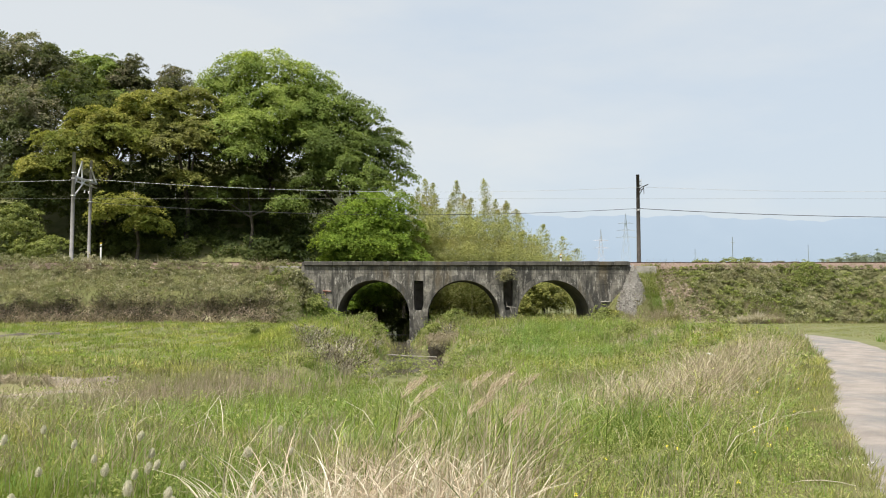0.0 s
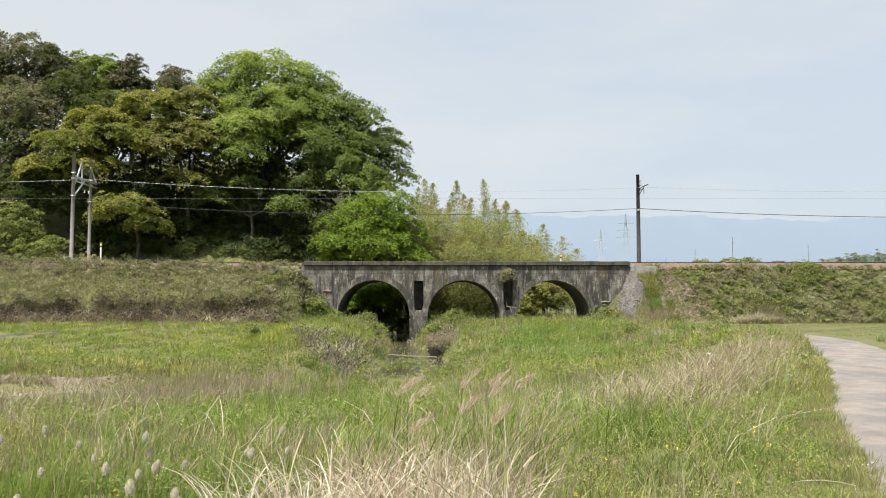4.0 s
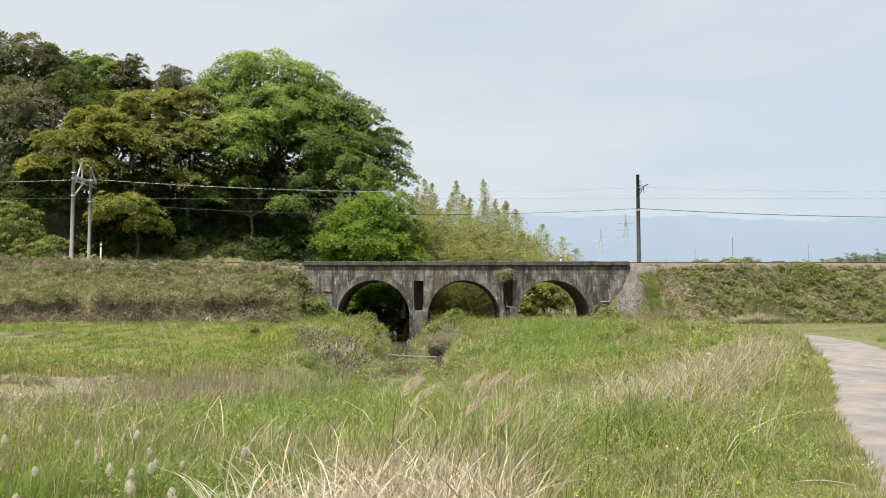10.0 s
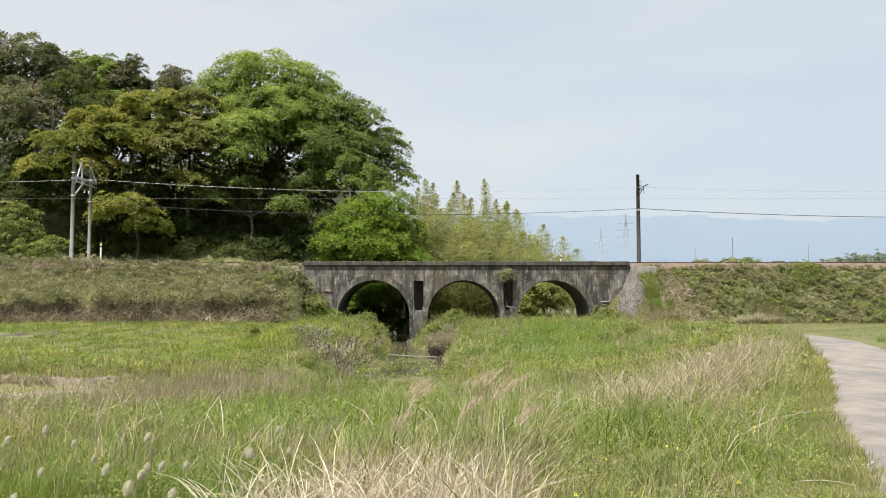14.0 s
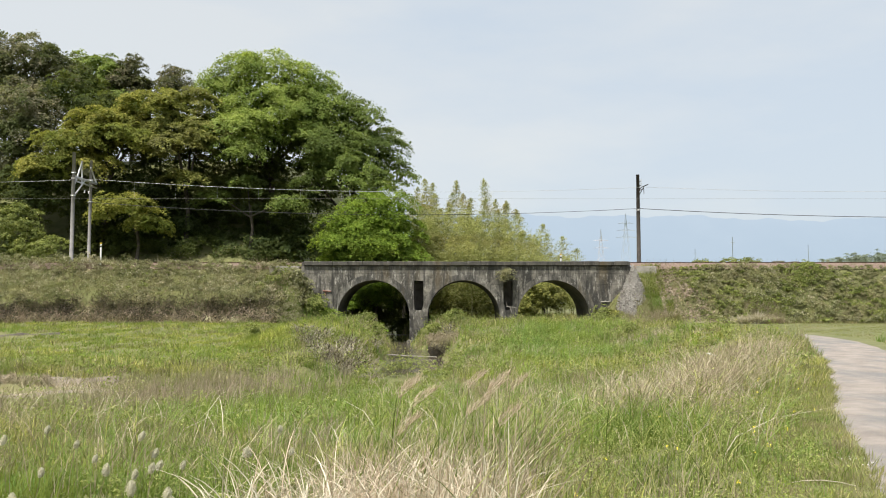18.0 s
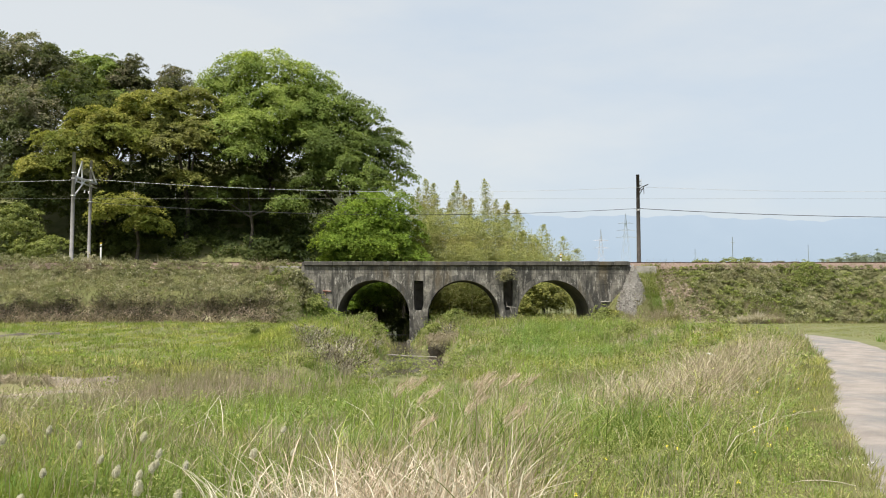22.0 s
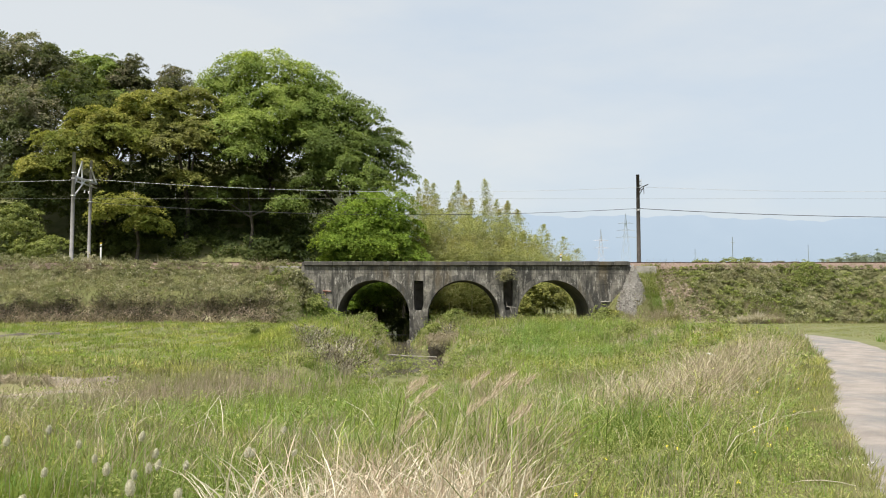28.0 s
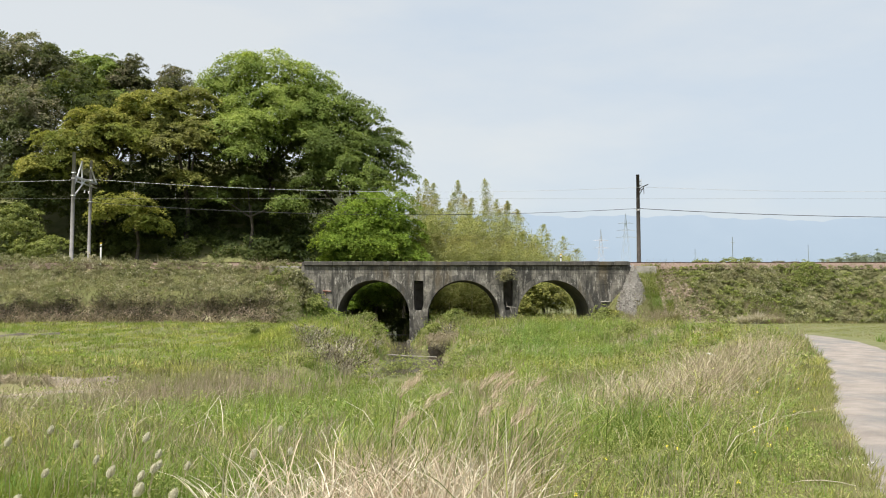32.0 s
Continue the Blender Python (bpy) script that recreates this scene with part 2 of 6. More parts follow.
M_BRASH = leaf_mat("dry_reed", [(0.0, (0.20, 0.16, 0.115)), (0.6, (0.36, 0.29, 0.215)), (1.0, (0.52, 0.44, 0.33))], (0.27, 0.26, 0.12), 0.25, 0.25)
M_DRYSTEM = leaf_mat("bleached_stem", [(0.0, (0.22, 0.19, 0.145)), (0.5, (0.38, 0.335, 0.27)), (1.0, (0.60, 0.55, 0.46))], None, 0.3, 0.15)
M_PLUME = leaf_mat("plume", [(0.0, (0.56, 0.53, 0.41)), (1.0, (0.74, 0.70, 0.57))], None, 0.3, 0.4)
M_CREAM = solid_mat("cream_petal", (0.50, 0.50, 0.25), (0.66, 0.65, 0.40), 3.0, 0.6, 0.0, 20.0)
M_FLOWER = solid_mat("yellow_petal", (0.7, 0.55, 0.02), (0.85, 0.7, 0.05), 3.0, 0.6, 0.0, 20.0)


def water_mat():
    m, t, out = base_mat("stream_water")
    p = node(t, "ShaderNodeBsdfPrincipled", Roughness=0.12, IOR=1.33)
    t.links.new(ramp(t, noise_of(t, 0.5), [(0.3, (0.075, 0.066, 0.045)), (0.7, (0.14, 0.122, 0.09))]), p.inputs["Base Color"])
    b = node(t, "ShaderNodeBump", Strength=0.12, Distance=0.03)
    t.links.new(noise_of(t, 3.0, 3.0, 0.5, (1, 0.4, 1)), b.inputs["Height"])
    t.links.new(b.outputs[0], p.inputs["Normal"])
    t.links.new(p.outputs[0], out.inputs[0])
    return m


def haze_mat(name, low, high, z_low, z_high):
    """Mountains far behind everything, with the haze put into a glowing colour."""
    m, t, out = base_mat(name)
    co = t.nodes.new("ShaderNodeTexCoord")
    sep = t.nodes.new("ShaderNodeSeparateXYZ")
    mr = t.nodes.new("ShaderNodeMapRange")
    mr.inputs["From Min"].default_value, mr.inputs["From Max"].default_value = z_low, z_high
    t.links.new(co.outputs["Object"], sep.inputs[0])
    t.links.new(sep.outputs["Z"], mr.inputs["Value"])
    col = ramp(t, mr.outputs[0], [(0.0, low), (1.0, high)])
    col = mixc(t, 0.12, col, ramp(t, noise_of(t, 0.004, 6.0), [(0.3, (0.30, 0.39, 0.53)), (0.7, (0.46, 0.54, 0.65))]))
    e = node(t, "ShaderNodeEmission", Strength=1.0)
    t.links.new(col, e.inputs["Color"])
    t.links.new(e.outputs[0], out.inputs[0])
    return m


# ---- mesh helpers ----
rng = np.random.default_rng(7)
HARD = {"weathered_block", "arch_stone", "mortar", "coping_stone", "rubble_stone", "pale_concrete", "white_paint", "yellow_paint", "rusty_steel"}


def tri_mesh(name, verts, tris, material):
    verts, tris = np.asarray(verts, dtype=np.float32), np.asarray(tris, dtype=np.int32)
    me = bpy.data.meshes.new(name)
    me.vertices.add(len(verts))
    me.vertices.foreach_set("co", verts.ravel())
    me.loops.add(tris.size)
    me.loops.foreach_set("vertex_index", tris.ravel())
    me.polygons.add(len(tris))
    me.polygons.foreach_set("loop_start", np.arange(0, tris.size, 3, dtype=np.int32))
    me.polygons.foreach_set("loop_total", np.full(len(tris), 3, dtype=np.int32))
    me.update(calc_edges=True)
    if material.name in HARD:
        me.shade_flat()
    me.materials.append(material)
    return me


def leaves(centres, normals, length, width, simple=False):
    """Pointed leaves lying across their normals, turned at random: two triangles each, or one for far or tiny ones."""
    c, n = np.asarray(centres, float), np.asarray(normals, float)
    n = n / np.maximum(np.linalg.norm(n, axis=1, keepdims=True), 1e-6)
    r = rng.normal(size=c.shape)
    a = np.cross(n, r)
    a /= np.maximum(np.linalg.norm(a, axis=1, keepdims=True), 1e-6)
    b = np.cross(n, a)
    length, width = np.broadcast_to(length, len(c))[:, None], np.broadcast_to(width, len(c))[:, None]
    if simple:
        v = np.stack([c - a * length / 2 - b * width * 0.3, c + a * length / 2, c + b * width * 0.7 - a * length * 0.2], 1)
        return v.reshape(-1, 3), np.arange(len(c) * 3).reshape(-1, 3)
    v = np.stack([c - a * length / 2, c + b * width / 2 - a * length * 0.08, c + a * length / 2, c - b * width / 2 - a * length * 0.08], 1)
    i = np.arange(len(c))[:, None] * 4
    t = np.concatenate([i + [0, 1, 2], i + [0, 2, 3]], 1).reshape(-1, 3)
    return v.reshape(-1, 3), t


def blades(roots, height, lean, bend, width, segs=3, taper=0.55):
    """Grass blades: strips that taper to a tip. lean: tip's sideways shift (x, y) as a share of the height; bend: how late it comes."""
    k = len(roots)
    roots = np.asarray(roots, float)
    height, width, bend = (np.broadcast_to(q, k).astype(float) for q in (height, width, bend))
    ang = rng.uniform(0, math.pi, k)
    side = np.stack([np.cos(ang), np.sin(ang) * 0.6, np.zeros(k)], 1)
    rows_, tris = [], []
    for s in range(segs + 1):
        u = s / segs
        off = lean * (height * (u ** bend))[:, None]
        droop = height * (u - 0.32 * u ** 3 * np.minimum(np.linalg.norm(lean, axis=1), 1.4))
        mid = roots + np.concatenate([off, droop[:, None]], 1)
        if s < segs:
            w = (width * (1 - taper * u))[:, None] / 2
            rows_ += [mid - side * w, mid + side * w]
        else:
            rows_.append(mid)
    v = np.stack(rows_, 1)
    n = v.shape[1]
    for s in range(segs - 1):
        tris += [[2 * s, 2 * s + 1, 2 * s + 3], [2 * s, 2 * s + 3, 2 * s + 2]]
    tris.append([2 * segs - 2, 2 * segs - 1, 2 * segs])
    t = (np.arange(k)[:, None, None] * n + np.array(tris)[None]).reshape(-1, 3)
    return v.reshape(-1, 3), t


def join(pieces):
    vs, ts, o = [], [], 0
    for v, t in pieces:
        vs.append(v)
        ts.append(t + o)
        o += len(v)
    return np.concatenate(vs), np.concatenate(ts)


def tube(points, radii, sides=6):
    """A tapered tube along points, capped."""
    pts = [Vector(p) for p in points]
    v, t = [], []
    for i, p in enumerate(pts):
        d = (pts[min(i + 1, len(pts) - 1)] - pts[max(i - 1, 0)]).normalized()
        a = d.cross(Vector((0.31, 0.95, 0.05)) if abs(d.z) > 0.5 else Vector((0, 0, 1))).normalized()
        b = d.cross(a)
        for s in range(sides):
            w = 2 * math.pi * s / sides
            v.append(p + (a * math.cos(w) + b * math.sin(w)) * radii[i])
    for i in range(len(pts) - 1):
        for s in range(sides):
            q, r = i * sides + s, i * sides + (s + 1) % sides
            t += [(q, r, r + sides), (q, r + sides, q + sides)]
    for e, o in ((0, 1), ((len(pts) - 1) * sides, -1)):
        for s in range(1, sides - 1):
            t.append((e, e + s, e + s + 1)[::o])
    return np.array([tuple(q) for q in v]), np.array(t)


def box(x0, x1, y0, y1, z0, z1, bevel=0.0):
    bm = bmesh.new()
    m = Matrix.LocRotScale(((x0 + x1) / 2, (y0 + y1) / 2, (z0 + z1) / 2), None, (x1 - x0, y1 - y0, z1 - z0))
    bmesh.ops.create_cube(bm, size=1, matrix=m)
    if bevel:
        bmesh.ops.bevel(bm, geom=bm.edges[:], offset=bevel, segments=1, affect='EDGES')
    bm.verts.ensure_lookup_table()
    bmesh.ops.triangulate(bm, faces=bm.faces[:])
    bm.verts.index_update()
    v = np.array([tuple(q.co) for q in bm.verts])
    t = np.array([[q.index for q in f.verts] for f in bm.faces])
    bm.free()
    return v, t


def mesh_part(name, geo, material, parent=None, label="", at=None):
    ob = new(name, tri_mesh(name, geo[0], geo[1], material))
    if parent:
        ob.parent = parent
    if at:
        ob.matrix_basis = at
    if label:
        ob["label"] = label
    return ob


def empty(name, x, y, z, label, category, group="", kind=""):
    e = new(name)
    e.empty_display_size = 0.3
    e.matrix_basis = pose(x, y, z)
    return tagged(e, label, category, group, kind)


def smooth(a, b, x):
    u = np.clip((x - a) / (b - a), 0, 1)
    return u * u * (3 - 2 * u)


def wobble(x, y, s, k=0.0):
    return (np.sin(x * s + 1.3 + k) * np.cos(y * s * 1.17 - 0.7 * k) + 0.5 * np.sin(x * s * 2.3 - y * s * 1.9 + 2.1 + k)
            + 0.3 * np.cos(x * s * 4.1 + y * s * 4.7 + k)) / 1.8


# ---- the lie of the land ----
LANE = np.array([(1.2, -12), (1.9, 2), (2.7, 5), (3.62, 7.4), (4.75, 10.3), (5.72, 13.0), (7.0, 15.75), (10.3, 23.4), (13.1, 30.5), (15.3, 37), (16.5, 44), (16.7, 52), (16.0, 60), (15.0, 68)])
LANE_WIDTH = 2.5
STREAM = np.array([(-6.0, 130), (-5.5, 84), (-3.6, 72), (-2.5, 60), (-1.5, 50), (-1.4, 44), (-1.9, 38), (-4.5, 34.2), (-10, 32.3), (-16, 31.3), (-34, 29), (-80, 27)])
WATER_Z, CREST_Z = -1.75, 5.15
TRACK_Y = 75.7
BRIDGE_X0, BRIDGE_X1, FACE_Y, BACK_Y = -12.0, 15.9, 72.0, 79.0


def to_line(x, y, pts):
    """Distance to a line of points."""
    best = np.full(np.shape(x), 1e9)
    for (ax, ay), (bx, by) in zip(pts[:-1], pts[1:]):
        dx, dy = bx - ax, by - ay
        u = np.clip(((x - ax) * dx + (y - ay) * dy) / (dx * dx + dy * dy), 0, 1)
        best = np.minimum(best, np.hypot(x - ax - u * dx, y - ay - u * dy))
    return best


def lane_left(y):
    return np.interp(y, LANE[:, 1], LANE[:, 0])


def ground_z(x, y):
    x, y = np.asarray(x, float), np.asarray(y, float)
    flood = -1.25 * smooth(6, 24, y) * (1 - smooth(36, 70, y))
    terrace = smooth(-6.5, -0.8, x - lane_left(y))
    z = flood * (1 - terrace) + 0.07 * wobble(x, y, 0.35) * (1 - smooth(-1.0, -0.1, x - lane_left(y)) * (y < 75))
    rough = smooth(-0.6, -2.5, x - lane_left(y)) * smooth(7, 14, y) * (y < 68)
    z = z + rough * (0.17 * wobble(x, y, 0.62, 3.0) + 0.09 * wobble(x, y, 1.5, 5.0))
    z = z + 1.15 * np.exp(-((x + 6.9) / 3.2) ** 2 - ((y - 50) / 7.5) ** 2)
    d = to_line(x, y, STREAM)
    z = np.where(d < 4.5, (WATER_Z - 0.45) + (z - WATER_Z + 0.45) * smooth(0.45, 2.7, d - 0.45 * smooth(39, 44, y) * (1 - smooth(58, 64, y)) + 0.35 * wobble(x, y, 0.8, 2.0)), z)
    # railway banks on both sides of the bridge
    for sgn, end in ((-1, BRIDGE_X0 + 0.2), (1, BRIDGE_X1 - 0.1)):
        over = np.maximum(0, (end - x) * sgn)
        side = np.maximum(0, np.abs(y - TRACK_Y) - 2.66)
        fall = np.hypot(over, side)
        bank = CREST_Z - 0.42 - fall * (1.12 + 0.5 * (over > 0)) + 0.12 * wobble(x, y, 0.9, 1.0) * (fall > 0.2)
        z = np.maximum(z, bank)
    # wooded hill behind the left bank
    hill = 4.6 + 15 * smooth(81, 108, y) + 6 * smooth(105, 160, y)
    z = z + (np.maximum(hill, z) - z) * smooth(79, 83, y) * (1 - smooth(-21, -11, x)) * (1 - smooth(300, 600, y))
    return z


def axis(lo, f0, f1, hi, step):
    a = np.arange(f0, f1 + step / 2, step)
    g = np.geomspace(1.0, hi - f1, 22)
    h = np.geomspace(1.0, f0 - lo, 22)
    return np.concatenate([(f0 - h)[::-1], a, f1 + g])


gx, gy = axis(-4900, -62, 48, 4900, 0.5), axis(-4900, -4, 124, 4950, 0.5)
GX, GY = np.meshgrid(gx, gy)
gv = np.stack([GX, GY, ground_z(GX, GY)], -1).reshape(-1, 3)
gi = np.arange(len(gx) * len(gy)).reshape(len(gy), len(gx))
gt = np.concatenate([np.stack([gi[:-1, :-1], gi[:-1, 1:], gi[1:, 1:]], -1).reshape(-1, 3),
                     np.stack([gi[:-1, :-1], gi[1:, 1:], gi[1:, :-1]], -1).reshape(-1, 3)])
ground = tagged(mesh_part("ground", (gv, gt), M_EARTH), "grassy brown earth with stream banks and railway embankments", "ground", kind="structure")


def ribbon(name, pts, offset0, offset1, lift, material, steps=10):
    p = []
    for a, b in zip(pts[:-1], pts[1:]):
        p += [a + (b - a) * k / steps for k in range(steps)]
    p = np.array(p + [pts[-1]])
    for _ in range(12):
        p[1:-1] = (p[:-2] + 2 * p[1:-1] + p[2:]) / 4
    d = np.gradient(p, axis=0)
    nrm = np.stack([d[:, 1], -d[:, 0]], 1) / np.linalg.norm(d, axis=1, keepdims=True)
    cols = 7
    v = []
    for c in range(cols):
        rim = c in (0, cols - 1)
        edge = 0.10 * wobble(p[:, 0], p[:, 1], 1.7, c) * rim
        q = p + nrm * (offset0 + (offset1 - offset0) * c / (cols - 1) + edge)[:, None]
        crown = 0.03 * (1 - (2 * c / (cols - 1) - 1) ** 2) - (lift + 0.015) * rim
        v.append(np.concatenate([q, (ground_z(q[:, 0], q[:, 1]) + lift + crown)[:, None]], 1))
    n = len(p)
    v = np.concatenate(v)
    t = []
    for c in range(cols - 1):
        for k in range(n - 1):
            a, b = c * n + k, (c + 1) * n + k
            t += [(a, b, b + 1), (a, b + 1, a + 1)]
    return mesh_part(name, (v, np.array(t)), material)


lane = tagged(ribbon("road", LANE, 0.0, LANE_WIDTH, 0.012, M_PATH), "narrow worn pinkish concrete farm lane curving beside the grass", "lane", kind="structure")
for x, y, w, turn in ((7.6, 15.9, 1.0, -3), (9.6, 19.6, 1.1, 6), (10.9, 22.3, 1.3, -5)):
    pts = np.array([(x + w * u, y + w * u * math.tan(radians(turn)) + 0.09 * math.sin(u * 9 + x) + 0.04 * math.sin(u * 23 + y)) for u in np.linspace(0, 1, 15)])
    half = 0.006 + 0.02 * np.abs(np.sin(np.linspace(0.3, 9, 15) + x))
    z = ground_z(pts[:, 0], pts[:, 1]) + 0.049
    cv = np.concatenate([np.stack([pts[:, 0], pts[:, 1] - half, z], 1), np.stack([pts[:, 0], pts[:, 1] + half, z], 1)])
    ct = np.array([q for k in range(14) for q in ((k, k + 1, k + 16), (k, k + 16, k + 15))])
    mesh_part("crack", (cv, ct), M_GRAVEL, lane, "dark earth-filled crack across the concrete")
water = tagged(mesh_part("water", (np.array([(-90, 18, WATER_Z), (20, 18, WATER_Z), (20, 135, WATER_Z), (-90, 135, WATER_Z)], float), np.array([(0, 1, 2), (0, 2, 3)])), water_mat()),
               "shallow brown stream water under the bridge", "water", kind="structure")

# distant mountains
def ridge(name, dist, top, amp, seed, material, label):
    xs = np.linspace(-dist * 0.9, dist * 0.9, 500)
    zs = top + amp * (np.sin(xs / dist * 9 + seed) + 0.6 * np.sin(xs / dist * 23 + 2 * seed) + 0.5 * np.sin(xs / dist * 61 + 3 * seed) + 0.35 * np.sin(xs / dist * 140 + seed) + 0.15 * np.sin(xs / dist * 310 + seed)) / 2
    n = len(xs)
    v = np.concatenate([np.stack([xs, np.full(n, dist), np.full(n, -40.0)], 1), np.stack([xs, np.full(n, dist * 1.03), zs * 0.6], 1), np.stack([xs, np.full(n, dist * 1.07), zs], 1)])
    t = []
    for r in range(2):
        for k in range(n - 1):
            a, b = r * n + k, (r + 1) * n + k
            t += [(a, a + 1, b + 1), (a, b + 1, b)]
    return tagged(mesh_part(name, (v, np.array(t)), material), label, "mountains", kind="structure")


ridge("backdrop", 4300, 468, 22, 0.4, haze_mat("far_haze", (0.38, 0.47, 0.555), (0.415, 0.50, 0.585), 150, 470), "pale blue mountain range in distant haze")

# ---- the bridge ----
ARCHES, ARCH_R, SPRING_Z, RING = (-5.88, 1.75, 9.32), 3.05, 0.5, 0.5
NICHES, NICHE_W, NICHE_Z = (-2.05, 5.5), 0.4, (0.95, 3.6)
bridge = empty("arch_bridge", 1.8, 75.5, -2.2, "weathered grey concrete-block railway bridge with three round arches over the stream", "bridge")
B0 = Matrix.Translation((-1.8, -75.5, 2.2))   # parts are drawn in the land's own coordinates


def arch_low(x):
    for c in ARCHES:
        if abs(x - c) < ARCH_R - 1e-6:
            return SPRING_Z + math.sqrt(ARCH_R ** 2 - (x - c) ** 2)
    return None


def bridge_body():
    xs = {BRIDGE_X0, BRIDGE_X1}
    for c in ARCHES:
        xs |= {round(c - ARCH_R * math.cos(a * math.pi / 40), 5) for a in range(41)}
    xs |= {x + e for x in NICHES for e in (-NICHE_W, NICHE_W)}
    xs = sorted(xs)
    y0, y1, top, bot = FACE_Y + 0.24, BACK_Y, CREST_Z - 0.05, -2.6
    v, t = [], []

    def quad(a, b, c, d):
        k = len(v)
        v.extend((a, b, c, d))
        t.extend(((k, k + 1, k + 2), (k, k + 2, k + 3)))
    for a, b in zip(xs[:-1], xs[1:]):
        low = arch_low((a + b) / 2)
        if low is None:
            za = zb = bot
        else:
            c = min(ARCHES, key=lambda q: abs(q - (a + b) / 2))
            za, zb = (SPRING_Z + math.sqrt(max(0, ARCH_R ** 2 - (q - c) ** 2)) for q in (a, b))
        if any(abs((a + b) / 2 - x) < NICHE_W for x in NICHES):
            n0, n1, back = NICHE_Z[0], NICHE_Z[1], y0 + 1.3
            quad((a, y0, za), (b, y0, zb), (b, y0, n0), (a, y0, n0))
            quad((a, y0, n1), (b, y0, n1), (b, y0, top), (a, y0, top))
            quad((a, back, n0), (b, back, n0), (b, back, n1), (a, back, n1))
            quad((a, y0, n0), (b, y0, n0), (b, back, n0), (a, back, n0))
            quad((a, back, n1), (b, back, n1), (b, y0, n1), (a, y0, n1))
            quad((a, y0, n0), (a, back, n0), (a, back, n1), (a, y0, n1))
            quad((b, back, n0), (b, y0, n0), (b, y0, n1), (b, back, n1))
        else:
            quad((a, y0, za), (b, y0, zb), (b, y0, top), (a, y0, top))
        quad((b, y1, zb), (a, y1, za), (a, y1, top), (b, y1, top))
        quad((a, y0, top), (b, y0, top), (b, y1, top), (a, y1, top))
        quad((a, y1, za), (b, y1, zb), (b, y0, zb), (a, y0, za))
    for c in ARCHES:
        for x, o in ((c - ARCH_R, 1), (c + ARCH_R, -1)):
            q = [(x, y0, bot), (x, y0, SPRING_Z), (x, y1, SPRING_Z), (x, y1, bot)]
            quad(*q[::o])
    for x in (BRIDGE_X0, BRIDGE_X1):
        quad((x, y0, bot), (x, y1, bot), (x, y1, top), (x, y0, top))
    return np.array(v), np.array(t)


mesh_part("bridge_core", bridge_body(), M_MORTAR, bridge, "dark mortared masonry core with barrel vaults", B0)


def prism(corners, y0, y1, chamfer=0.002):
    """A block from its face corners (x, z), with chamfered front edges."""
    cx, cz = sum(p[0] for p in corners) / len(corners), sum(p[1] for p in corners) / len(corners)
    n = len(corners)
    v = [(x + (cx - x) * chamfer / max(0.2, math.hypot(x - cx, z - cz)), y0, z + (cz - z) * chamfer / max(0.2, math.hypot(x - cx, z - cz))) for x, z in corners]
    v += [(x, y0 + chamfer * 2, z) for x, z in corners] + [(x, y1, z) for x, z in corners]
    t = [(0, k, k + 1) for k in range(1, n - 1)]
    for r in (0, n):
        for k in range(n):
            a, b = r + k, r + (k + 1) % n
            t += [(a, a + n, b + n), (a, b + n, b)]
    return np.array(v), np.array(t)


